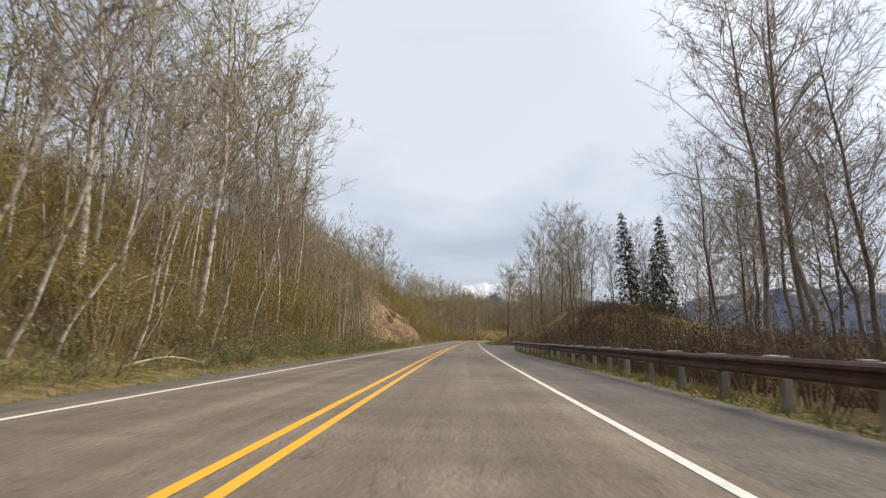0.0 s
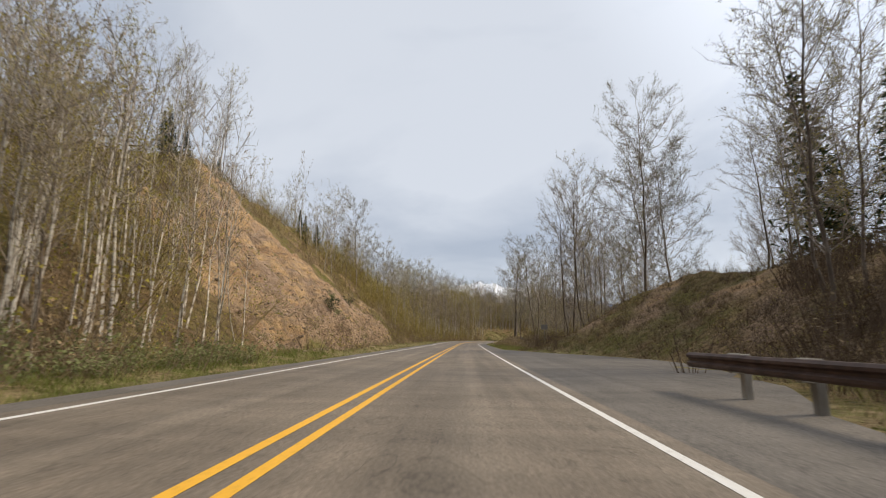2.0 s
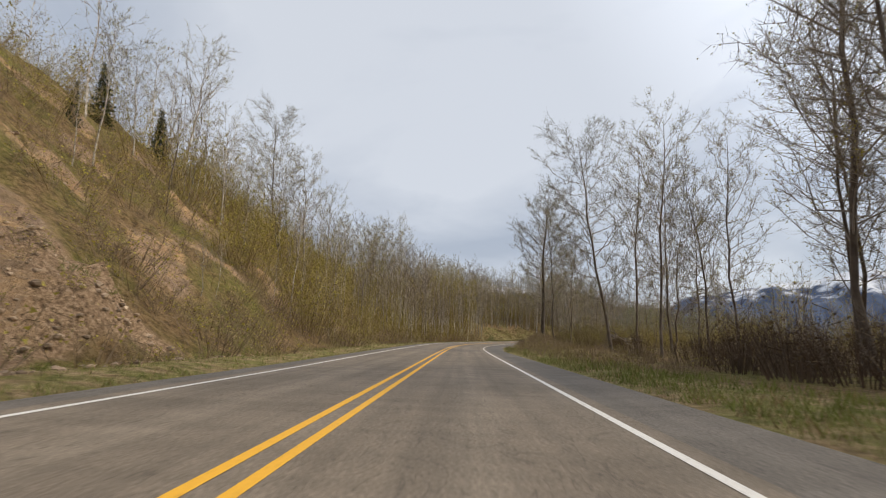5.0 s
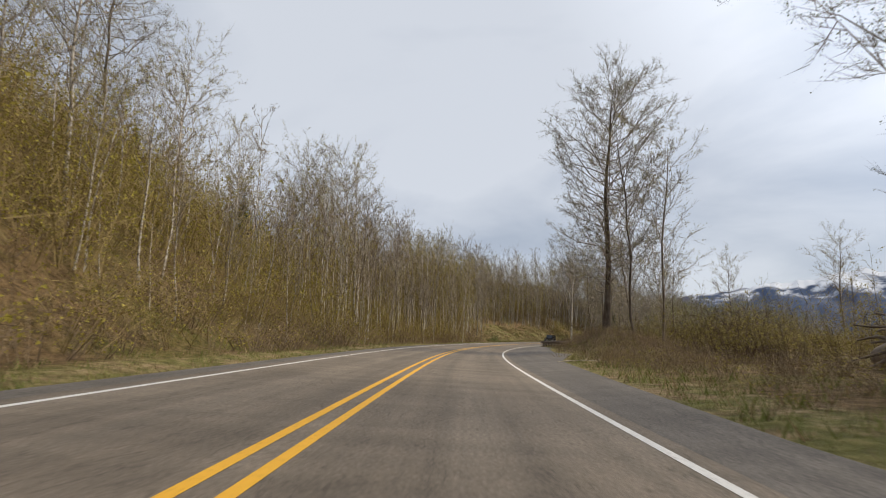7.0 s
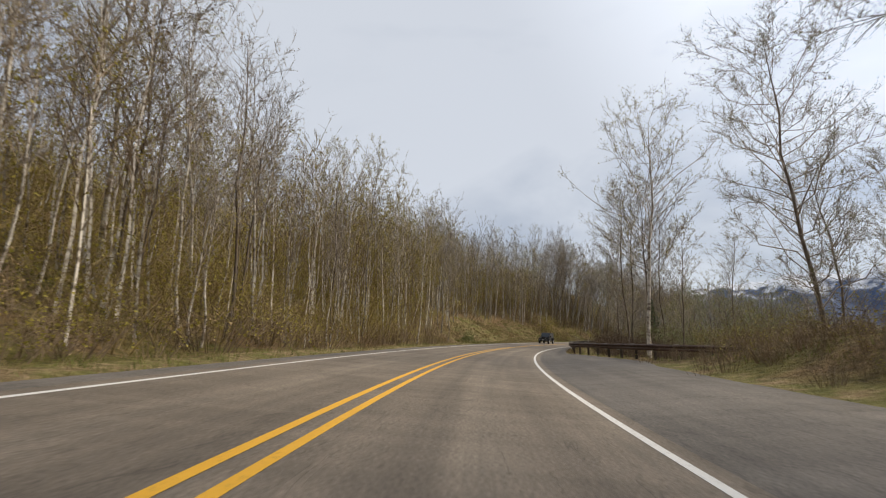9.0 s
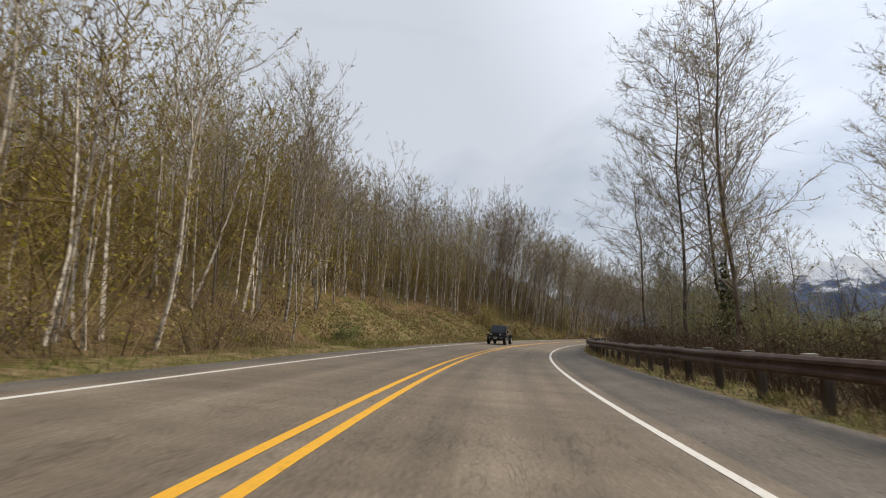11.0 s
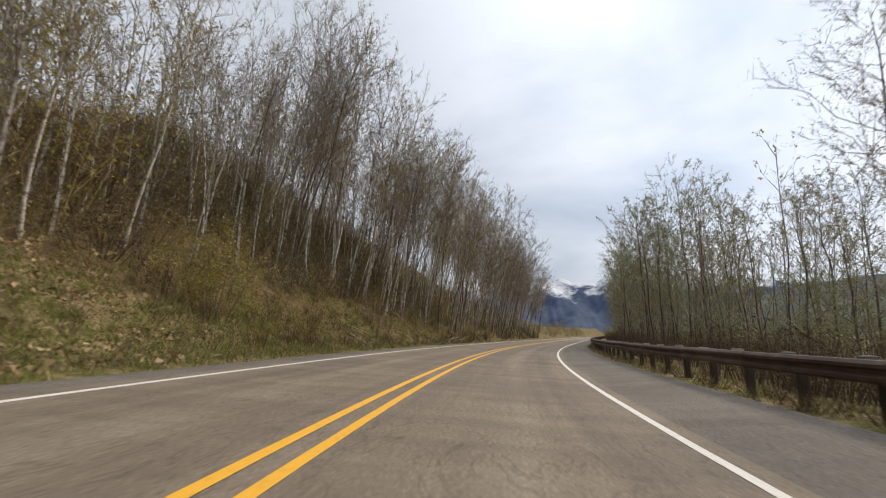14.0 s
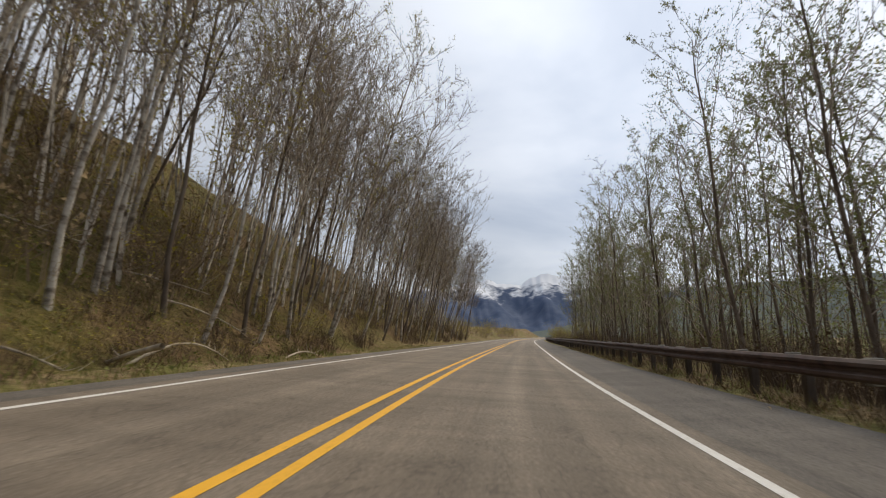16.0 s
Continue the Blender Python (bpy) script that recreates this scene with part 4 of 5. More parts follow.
scatter("hillside_brush", 210, "brown tangled brush filling the slope above the grassy bank", "brush", along(268, 350, lambda s: -(foot(s) + rng.uniform(0, 26))), BROWN, BRUSH_MATS, (1.0, 2.0))
scatter("cliff_top_brush", 190, "scrub along the top of the cut bank", "brush", along(62, 135, lambda s: -(float(crest(s)) - 0.9 + abs(rng.normal(0, 2.6)))), OLIVE[:2] + BROWN, BRUSH_MATS, (0.4, 0.95))


# single trees to the right of the road
BIG = dict(n_limb=46, n_sub=12, n_twig=7, leaf=0.048, twig_w=0.0095)
COTTON = [tree_thing("cottonwood_tree", 80 + i, lab, BARK_DARK, leafm, "trees beside the valley", height=hh, r0=rr, start=st, spread=sp, forks=fk, n_leaf=nl, rise=ri, **{**BIG, "n_limb": (48, 60, 46, 46, 80)[i], "n_sub": (12, 14, 11, 12, 15)[i], "n_twig": (7, 11, 6, 7, 13)[i], "leaf": (0.04, 0.042, 0.045, 0.04, 0.04)[i]})
          for i, (lab, leafm, hh, rr, st, sp, nl, fk, ri) in enumerate([
              ("tall bare cottonwood with dark trunk and fine twigs", CATKIN, 25, 0.16, 0.2, 0.235, 1800, 1, 36),
              ("tall budding cottonwood with green-tinged crown", BUD_GREEN, 25, 0.16, 0.14, 0.29, 12000, 1, 26),
              ("slim budding cottonwood with ascending limbs", BUD, 20, 0.11, 0.18, 0.21, 3200, 1, 44),
              ("forked dark cottonwood with spreading bare crown", CATKIN, 22, 0.16, 0.18, 0.22, 1800, 2, 38),
              ("large old cottonwood with a thick dark trunk and budding crown", BUD_GREEN, 25, 0.34, 0.14, 0.30, 19000, 1, 26)])]
for k, s, d, sc in [(0, 32, 21.5, 1.15), (0, 30, 22.4, 1.20), (3, 36, 31, 1.20), (0, 34.5, 25, 1.10), (3, 42, 33, 1.00), (0, 46, 25, 0.85), (3, 50, 30, 0.85), (0, 40, 27.5, 0.90), (0, 82, 26, 0.55), (3, 79, 30, 0.72), (0, 86, 30, 0.67), (2, 75, 24, 0.57), (2, 52, 27, 0.80), (2, 48, 30, 0.75), (2, 66, 31, 0.56), (2, 60, 36, 0.80), (0, 68, 35, 0.70), (2, 56, 33, 0.70),
                    (2, 60.8, 14.8, 0.74), (2, 63.5, 17, 0.68), (2, 62, 17.4, 0.62), (2, 79, 35, 0.80), (0, 83, 40, 0.75), (1, 89, 18.6, 0.80), (1, 90.6, 22, 0.72), (2, 93, 20.5, 1.00), (3, 100, 38, 0.80),
                    (0, 121.2, 20, 1.08), (2, 125.5, 19.6, 1.45), (2, 122, 28.8, 0.98), (2, 112, 31.4, 0.55), (2, 110.5, 18.4, 0.77), (2, 136.5, 14.8, 0.80), (0, 118, 22.5, 0.76), (2, 128, 21, 0.95), (2, 116, 25, 0.80), (0, 131, 24, 0.80), (2, 107, 24, 0.5), (0, 119.5, 17.2, 0.82), (2, 124, 22.5, 0.90), (1, 127, 25, 0.82), (2, 133, 17.5, 0.72), (2, 114.5, 28, 0.40), (3, 129, 29, 0.85), (2, 138, 19, 0.70), (0, 110, 27, 0.45),
                    (3, 158, 24, 0.85), (2, 152.5, 18.6, 1.05), (0, 163, 29, 0.70),
                    (2, 187.8, 15.3, 1.08), (2, 190.2, 17.8, 0.95), (2, 237.8, 35.9, 0.75), (2, 239.8, 50.9, 0.95),
                    (2, 214, 24, 0.70), (2, 261, 25.5, 0.80), (2, 221.2, 24.3, 0.75), (2, 244, 18.2, 0.70),
                    (1, 262, 13.2, 0.9), (0, 263, 16, 0.95), (2, 266.5, 17, 1.0), (2, 250, 12.6, 1.00), (2, 270, 20, 0.60),
                    (1, 267, 11, 0.60), (2, 276, 12.5, 0.40), (1, 279, 12, 0.30), (2, 295.5, 10.4, 0.47), (3, 285, 15, 0.50), (2, 274, 24, 0.60)]:
    place(COTTON[k], s, d, sc, stretch=rng.uniform(0.95, 1.08))
place(COTTON[1], 155.5, 17.0, 0.95, lean=-3, wobble=0)
place(COTTON[1], 184, -34, 1.0, wobble=1)
place(COTTON[4], 191.4, 13.3, 0.97, lean=3, wobble=0)
place(COTTON[1], 213.5, 19.4, 0.8)
place(ALDERS[6], 219, 11.3, 0.74)
ASPENS = [tree_thing("aspen_tree", 95 + i, lab, BARK_DARK, leafm, "trees behind the long rail", height=hh, r0=0.085, start=0.14, spread=0.26, n_leaf=nl, n_limb=26, n_sub=6, n_twig=4, leaf=0.047, twig_w=0.010)
          for i, (lab, leafm, hh, nl) in enumerate([("young tree with fresh green spring leaves", BUD_GREEN, 13, 4300), ("slim tree with sparse green buds", BUD_GREEN, 15, 3600), ("slim dark tree with thinly budding grey crown", BUD_GREEN, 16, 2200)])]
for i in range(62):
    s = 298 + 122 * ((i + rng.uniform(0, 1)) / 62) ** 0.85
    d = np.interp(s, [296, 330, 360], [13.5, 11.5, 10.2]) + rng.exponential(3.5)
    place(ASPENS[rng.choice(3, p=[0.42, 0.36, 0.22])], s, d, rng.uniform(0.85, 1.1) * np.interp(s, [296, 305, 315, 325, 335], [0.45, 0.56, 0.7, 0.88, 1.0]))
scatter("riverside_woods", 220, "green-tinged young trees behind the long rail", "woods", along(334, 480, lambda s: 13.5 + rng.uniform(0, 20)), FAR, GREEN_MATS, (0.7, 1.0))
scatter("riverside_woods", 75, "belt of budding trees beyond the willow thicket", "woods", along(140, 275, lambda s: 26 + rng.uniform(0, 26)), FAR, [BARK_DARK, OLIVETWIG, WILLOW, BUD], (0.28, 0.5))
scatter("riverside_woods", 150, "far budding trees across the river flat", "woods", along(225, 520, lambda s: 26 + rng.uniform(0, 60)), FAR, GREEN_MATS, (0.4, 0.65))
scatter("riverside_woods", 130, "far budding trees across the river flat", "woods", along(20, 225, lambda s: 42 + rng.uniform(0, 60)), FAR, LOW_MATS, (0.4, 0.8))
GREENB = [shrub(135 + i, 6.0, 22, 270, 0.095, leafidx=1) for i in range(3)]
scatter("riverside_thicket", 240, "green-tinged thicket below the long rail", "thicket", along(250, 430, lambda s: 15 + rng.uniform(0, 30)), GREENB, [BRUSHTWIG, BUD_GREEN], (0.5, 1.0))
scatter("slope_thicket", 70, "bright yellow-green leafing thicket on the hillside past the cut bank", "thicket", along(146, 190, lambda s: -(12 + rng.uniform(0, 18))), YELLOWB, [OLIVETWIG, BUD, LITTER, BUD], (0.8, 1.5))
scatter("willow_thicket", 190, "yellow-green willow thicket on the flat", "thicket", along(140, 300, lambda s: (25 if s < 172 else 21) + rng.uniform(0, 28)), YELLOWB, OLIVE_MATS, (0.5, 0.9))
scatter("riverside_woods", 110, "bare young trees beyond the brush", "woods", along(25, 135, lambda s: 30 + rng.uniform(0, 30)), FAR, LOW_MATS, (0.4, 0.75))
scatter("riverside_brush", 270, "dark brush close behind the guard rail", "brush", along(2, 60, lambda s: 9.2 + rng.exponential(7.0)), DARKB, DARK_MATS, (0.5, 1.35))
scatter("riverside_brush", 170, "tall dark brush under the far trees", "brush", along(15, 130, lambda s: (40 if 50 < s < 104 else 24) + rng.uniform(0, 22)), DARKB, DARK_MATS, (0.9, 1.8))
scatter("riverside_brush", 260, "dark brown brush behind the guard rail", "brush", along(-5, 135, lambda s: (30 if 50 < s < 97 else 10.5 if s < 50 else 14.5) + abs(rng.normal(0, 9))), DARKB, DARK_MATS, (0.3, 1.1))
scatter("riverside_brush", 120, "tangled dark brush under the roadside trees", "brush", along(104, 140, lambda s: 12.5 + abs(rng.normal(0, 7))), DARKB, DARK_MATS, (0.6, 1.3))
scatter("riverside_brush", 330, "tangled brown brush beside the verge", "brush", along(122, 222, lambda s: 9.4 + (6.5 if s > 168 else 3.2 if 138 < s < 147 else 0) + abs(rng.normal(0, 1.8 if 147 < s < 168 else 4.5))), DARKB + BROWN, BRUSH_MATS, (0.18, 0.5))
scatter("riverside_brush", 80, "tall dark brush under the trees behind the long rail", "brush", along(236, 285, lambda s: 9.4 + abs(rng.normal(0, 5))), DARKB, DARK_MATS, (0.8, 1.4))
scatter("riverside_thicket", 45, "dim green thicket below the trees in the bend", "thicket", along(247, 290, lambda s: 13 + rng.uniform(0, 12)), GREENB, [DARKTWIG, BUD_GREEN], (0.4, 0.7))
scatter("riverside_woods", 40, "young trees behind the thicket in the bend", "woods", along(254, 300, lambda s: 15 + rng.uniform(0, 18)), FAR, GREEN_MATS, (0.28, 0.48))
scatter("berm_brush", 560, "dark dead brush and brambles on the low berm", "brush", along(168, 209, lambda s: float(np.interp(s, [170, 186, 200], [12.2, 13.0, 12.9])) + rng.normal(-0.3, 1.5)), DARKB + BROWN[:2], BRUSH_MATS, (0.16, 0.5))
scatter("roadside_brush", 230, "low brown and olive brush over the rough verge", "brush", along(122, 180, lambda s: float(pullout(s)) + 1.6 + rng.uniform(0, 5.5)), BROWN + OLIVE[:1], BRUSH_MATS, (0.12, 0.36))
scatter("riverside_thicket", 60, "yellow-green thicket behind the low berm", "thicket", along(172, 225, lambda s: 17 + rng.uniform(0, 9)), YELLOWB, [DARKTWIG, BUD, DARKLITTER, WILLOW], (0.45, 0.9))
scatter("riverside_brush", 460, "dense dark brush behind the long rail", "brush", along(222, 440, lambda s: 9.0 + abs(rng.normal(0, 4))), DARKB, DARK_MATS, (0.5, 1.1))


def fir_arrays(seed, height, r0=0.16, whorls=30, per=10, sprays=9):
    rg = np.random.default_rng(seed)
    wood, crown = Heap(), Heap()
    wood.add(*tube([(0, 0, -0.3), (0, 0, height * 0.5), (0, 0, height)], [r0 * 1.2, r0 * 0.6, 0.015], 6), 0)
    for i in range(whorls):
        f = 0.1 + 0.88 * (i / whorls) ** 0.95
        L = height * 0.21 * (1.03 - f) + 0.12
        a = rg.uniform(0, 6.28) + np.arange(per) * 6.283 / per + rg.normal(0, 0.2, per)
        l = L * rg.uniform(0.6, 1.15, per)
        p0 = np.stack([np.zeros(per), np.zeros(per), f * height + rg.normal(0, 0.12, per)], 1)
        v = np.stack([np.cos(a) * l, np.sin(a) * l, l * rg.uniform(-0.35, 0.05, per)], 1)
        crown.add(*slivers(p0, v, 0.016, rg), 0)
        k = np.repeat(np.arange(per), sprays)
        w = rg.uniform(0.15, 1.0, len(k))[:, None]
        b = p0[k] + v[k] * w
        vv = v[k] * 0.26 * (1.25 - w) + rg.normal(0, 0.10, (len(k), 3)) * l[k][:, None] + np.array((0, 0, -0.05))
        side = np.cross(vv, (0, 0, 1.0)); side /= np.linalg.norm(side, axis=1)[:, None] + 1e-9
        ww = (0.09 + 0.08 * rg.uniform(size=len(k)))[:, None]
        V = np.stack([b, b + vv + side * ww * 1.3, b + vv - side * ww * 1.3], 1).reshape(-1, 3)
        crown.add(V, np.arange(len(V)).reshape(-1, 3), 1)
    return wood, crown


def fir_thing(seed, height):
    wood, crown = fir_arrays(seed, height)
    t = tagged(new("fir_tree"), "dark green conical fir with drooping boughs", "tree", "firs among bare trees")
    part("trunk", wood.mesh("trunk", [BARK_DARK], True), None, t)
    part("crown", crown.mesh("crown", [DARKTWIG, NEEDLE]), None, t)
    return t


FIRS = [fir_thing(7, 17), fir_thing(8, 16)]
for i, (s, d, sc) in enumerate([(77.8, 27.7, 1.05), (75.5, 31.7, 1.1), (84, 34, 0.9), (112, 37, 0.5), (97, 36, 0.6), (262, 16, 0.5),
                                (106, -40.5, 0.55), (119, -46.5, 0.42), (129, -46, 0.3), (150, -37, 0.5), (158, -36, 0.45), (166, -42, 0.5), (205, -46, 0.55), (212, -44, 0.45), (240, -50, 0.5), (118, -50, 0.5), (196, -27, 0.5), (199, -28.5, 0.4), (204, -27, 0.45), (166, -24.5, 0.4), (186, -33, 0.4), (142, -33, 0.3)]):
    place(FIRS[i % 2], s, d, sc)


# ---- far mountains ----
def ridge(name, dist, base, heights, mat, label, rough=1.0):
    """A range of peaks by compass bearing, with spurs and gullies towards the viewer."""
    A = np.arange(heights[0][0], heights[-1][0], 0.2)
    n = 34
    f = np.linspace(0, 1, n)
    a, g = np.meshgrid(A, f, indexing="ij")
    H = np.interp(a, [q for q, _ in heights], [h for _, h in heights])
    H = H * (1 + rough * (0.05 * lump(a, a * 0, 1.7) + 0.03 * lump(a, a * 0, 0.6, 2.0) + 0.012 * lump(a, a * 0, 0.22, 3.0)))
    hollow = lump(a + g * 1.5, g * 4, 1.5, 1.0) * 0.10 + lump(a - g * 1.1, g * 5, 0.6, 5.0) * 0.05
    z = base + (H - base) * (g ** 1.2 + hollow * np.sin(g * math.pi))
    r = dist - (1 - g) * 1200
    aa = np.radians(a)
    V = np.stack([np.sin(aa) * r, np.cos(aa) * r, z], -1).reshape(-1, 3)
    i, j = np.meshgrid(np.arange(len(A) - 1), np.arange(n - 1), indexing="ij")
    F = np.stack([i * n + j, (i + 1) * n + j, (i + 1) * n + j + 1, i * n + j + 1], -1).reshape(-1, 4)
    return tagged(new(name, mesh_of(name, V, F, mat, smooth=True)), label, "mountain", kind="structure")


ridge("backdrop", 4300, -30, [(-12, 200), (-4, 430), (0, 440), (3, 485), (7, 450), (12, 380), (20, 250), (28, 330), (32, 390), (36, 410), (38.5, 425), (40.5, 450), (42.5, 430), (44, 440), (46, 505), (48, 500), (52, 490), (57, 420), (65, 330), (80, 200), (95, 100)], ROCK, "far mountains tinted blue with haze, with snow on their tops", 1.0)
ridge("backdrop", 2300, -30, [(40, 5), (45, 30), (49, 70), (53, 120), (60, 185), (70, 210), (85, 190), (100, 100)], FARWOOD, "dark wooded hill beyond the valley, greyed by painted haze", 0.6)



# ---- low plants, stones and dead wood ----
def tuft(seed, n, height, width, lay=0.5):
    """A tuft of grass blades."""
    rg = np.random.default_rng(seed)
    a = rg.uniform(0, 6.28, n)
    base = np.stack([rg.normal(0, width, n), rg.normal(0, width, n), np.full(n, -0.03)], 1)
    v = np.stack([np.cos(a) * height * lay, np.sin(a) * height * lay, np.full(n, height)], 1) * rg.uniform(0.4, 1.1, n)[:, None]
    V, F = slivers(base, v, 0.012, rg)
    return V, F, (rg.uniform(size=n) < 0.35).astype(int)


def litter_patch(seed, n, size):
    rg = np.random.default_rng(seed)
    p = np.stack([rg.normal(0, 0.5, n), rg.normal(0, 0.5, n), rg.uniform(0.0, 0.12, n)], 1)
    V, F = flakes(p, size, rg)
    return V, F, np.ones(n, int)


def pebble(seed):
    rg = np.random.default_rng(seed)
    bm = bmesh.new()
    bmesh.ops.create_icosphere(bm, subdivisions=1, radius=0.5)
    for v in bm.verts:
        v.co *= rg.uniform(0.7, 1.15)
        v.co.z *= 0.7
    V = np.array([v.co[:] for v in bm.verts]); F = np.array([[v.index for v in f.verts] for f in bm.faces])
    bm.free()
    return V, F, np.zeros(len(F), int)


TUFTS = [tuft(200 + i, 13, 0.34, 0.12) for i in range(4)]
TALLS = [tuft(210 + i, 22, 0.55, 0.2, 0.7) for i in range(4)] + [litter_patch(220 + i, 18, 0.06) for i in range(2)]
GRASS_MATS = [GRASS, LITTER]
scatter("verge_grass", 3600, "short grass along the foot of the slope", "grass", along(0, 372, lambda s: -rng.uniform(5.3, float(np.interp(s, [0, 130, 160, 300, 320], [9.8, 10.2, 9.5, 9.0, 8.0])))), TUFTS, GRASS_MATS, (0.5, 1.1))
scatter("verge_grass", 2400, "short grass beside the right shoulder", "grass", along(0, 372, lambda s: float(pullout(s)) + 0.25 + abs(rng.normal(0, 1.1))), TUFTS, GRASS_MATS, (0.4, 1.0))
scatter("verge_grass", 900, "yellowed grass verge before the pull-out", "grass", along(92, 205, lambda s: float(pullout(s)) + 0.3 + rng.uniform(0, 4.5)), TUFTS, GRASS_MATS, (0.6, 1.3))
scatter("slope_litter", 700, "dark dead grass and bramble litter on the steep slope", "grass", along(304, 350, lambda s: -rng.uniform(7.4, 14)), TALLS, [DARKLITTER, GRASS], (0.5, 1.2))
scatter("bank_grass", 1900, "tangled grass and dead leaves on the bank", "grass", along(253, 308, lambda s: -rng.uniform(7.2, float(np.interp(s, [253, 265, 285, 300, 312, 345], [10, 17.0, 16.5, 14, 10, 9.5])))), TALLS, GRASS_MATS, (0.5, 1.2))
scatter("verge_grass", 650, "green grass verge beside the shoulder", "grass", along(90, 132, lambda s: float(pullout(s)) + 0.3 + rng.uniform(0, 4.0)), TUFTS, [GRASS, GRASS], (0.6, 1.2))
scatter("bank_litter", 900, "drifts of dead leaves on the grassy bank", "leaf litter", along(255, 300, lambda s: -rng.uniform(8.0, 16.5)), [litter_patch(226 + i, 26, 0.07) for i in range(3)], GRASS_MATS, (0.8, 1.7))
scatter("verge_grass", 700, "fresh green grass where the slope meets the verge", "grass", along(28, 76, lambda s: -rng.uniform(6.0, 10.0)), TALLS[:4], [GRASS, GRASS], (0.4, 0.9))
# litter hides the post feet; its dark colour stands for the rails' shadow
scatter("rail_grass", 800, "dead grass and leaves piled under the long rail, darkened as its shadow", "grass", along(224, 372, lambda s: float(pullout(s)) + 0.25 + abs(rng.normal(0, 0.45))), TALLS, [DARKLITTER, LITTER], (0.4, 0.8))
scatter("rail_grass", 420, "dead grass and leaves under the guard rail, darkened as its shadow", "grass", along(-2, 50, lambda s: float(pullout(s)) + 0.3 + abs(rng.normal(0, 0.5))), TALLS, [DARKLITTER, GRASS], (0.4, 0.8))
scatter("mound_grass", 1500, "dead grass and leaves on the roadside mound", "grass", along(55, 97, lambda s: float(mound_foot(s)) + rng.uniform(-0.3, 12)), TALLS, [DARKLITTER, LITTER], (0.4, 1.0))
scatter("mound_brush", 130, "tall dark brush on the near end of the mound", "brush", along(53, 68, lambda s: float(mound_foot(s)) + 2.5 + rng.uniform(0, 13)), DARKB, DARK_MATS, (0.5, 1.1))
scatter("mound_brush", 300, "dark low brush on the roadside mound", "brush", along(56, 92, lambda s: float(mound_foot(s)) + rng.uniform(0.3, 12)), DARKB + OLIVE[:1], DARK_MATS, (0.14, 0.4))
scatter("slope_thicket", 110, "yellow-green budding thicket among the roadside alders", "thicket", along(2, 50, lambda s: -(10 + rng.exponential(6))), YELLOWB, OLIVE_MATS, (0.35, 0.9))
scatter("fern_undergrowth", 400, "low green ferns and brambles on the slope", "undergrowth", along(-2, 66, lambda s: -(7.8 + rng.exponential(4.0))), [shrub(138 + i, 1.1, 14, 110, 0.06, 0.9) for i in range(3)], [BRUSHTWIG, BUD_GREEN], (0.5, 1.3))
scatter("roadside_thicket", 150, "olive thicket where the road runs out of sight", "thicket", along(395, 560, lambda s: rng.choice([-1, 1]) * (9.5 + rng.exponential(6))), YELLOWB + GREENB, BRUSH_MATS, (0.35, 0.9))
scatter("slope_grass", 3600, "green grass on the roadside slope below the brush", "grass", along(274, 322, lambda s: -(7.6 + rng.uniform(0, 9.5))), TUFTS, GRASS_MATS, (0.6, 1.3))
scatter("slope_brush", 120, "tall dense brown brush above the grassy slope", "brush", along(300, 336, lambda s: -(13 + rng.uniform(0, 12))), DARKB + BROWN[:2], DARK_MATS, (0.7, 1.3))
scatter("slope_brush", 220, "olive brambles and scrub on the steep roadside slope", "brush", along(298, 352, lambda s: -(8.8 + rng.uniform(0, 15))), OLIVE, [OLIVETWIG, BUD], (0.22, 0.55))
scatter("slope_brush", 560, "low dark brush and brambles under the leaning trees", "brush", along(301, 420, lambda s: -(8.6 + rng.exponential(5.5))), DARKB + BROWN[:2], DARK_MATS, (0.25, 0.7))


def on_cut(n, name, label, kinds, mats, size, low=0.0):
    """Things strewn over the bare bank."""
    V_, F_, M_, c = [], [], [], 0
    made = 0
    while made < n:
        s, u = rng.uniform(66, 132), 9.3 + (rng.exponential(5.0) if rng.uniform() < low else rng.uniform(0, 30))
        if u > 9.9 and cut_mask(s, -u) < 0.6:
            continue
        V, F, M = kinds[rng.integers(len(kinds))]
        b = size[0] + (size[1] - size[0]) * rng.uniform() ** 3.2
        a = rng.uniform(0, 6.28)
        W = np.stack([V[:, 0] * math.cos(a) - V[:, 1] * math.sin(a), V[:, 0] * math.sin(a) + V[:, 1] * math.cos(a), V[:, 2]], 1) * b
        V_.append(W + at(s, -u) + np.array((0, 0, float(land(s, -u))))); F_.append(F + c); M_.append(M); c += len(V)
        made += 1
    return tagged(new(name, mesh_of(name, np.concatenate(V_), np.concatenate(F_), mats, np.concatenate(M_))), label, name.split("_")[-1], kind="stuff")


on_cut(4300, "scree_stones", "broken tan stones on the cut bank", [pebble(i) for i in range(5)], [STONE], (0.05, 0.4), 0.8)
on_cut(900, "dry_tufts", "dry grass tufts and debris on the cut bank", TALLS, GRASS_MATS, (0.3, 1.1), 0.7)
on_cut(330, "scrub", "small dry scrub rooted in the cut bank", BROWN + DARKB[:1] + [shrub(140, 1.2, 18, 120, 0.06, 0.8)], BRUSH_MATS, (0.15, 0.65), 0.6)


def bush_thing(label, seed, height, stems, leaves, leaf, s, d, leafmat, name="bush"):
    V, F, M = shrub(seed, height, stems, leaves, leaf)
    b = tagged(new(name), label, "bush")
    for pname, idx, mat_ in (("stem_clump", 0, BRUSHTWIG), ("foliage", 1, leafmat)):
        part(pname, mesh_of(pname, V, F[M == idx], mat_), None, b)
    p = at(s, d)
    b.matrix_basis = pose(p[0], p[1], p[2] + float(land(s, d)) - 0.03)
    return b


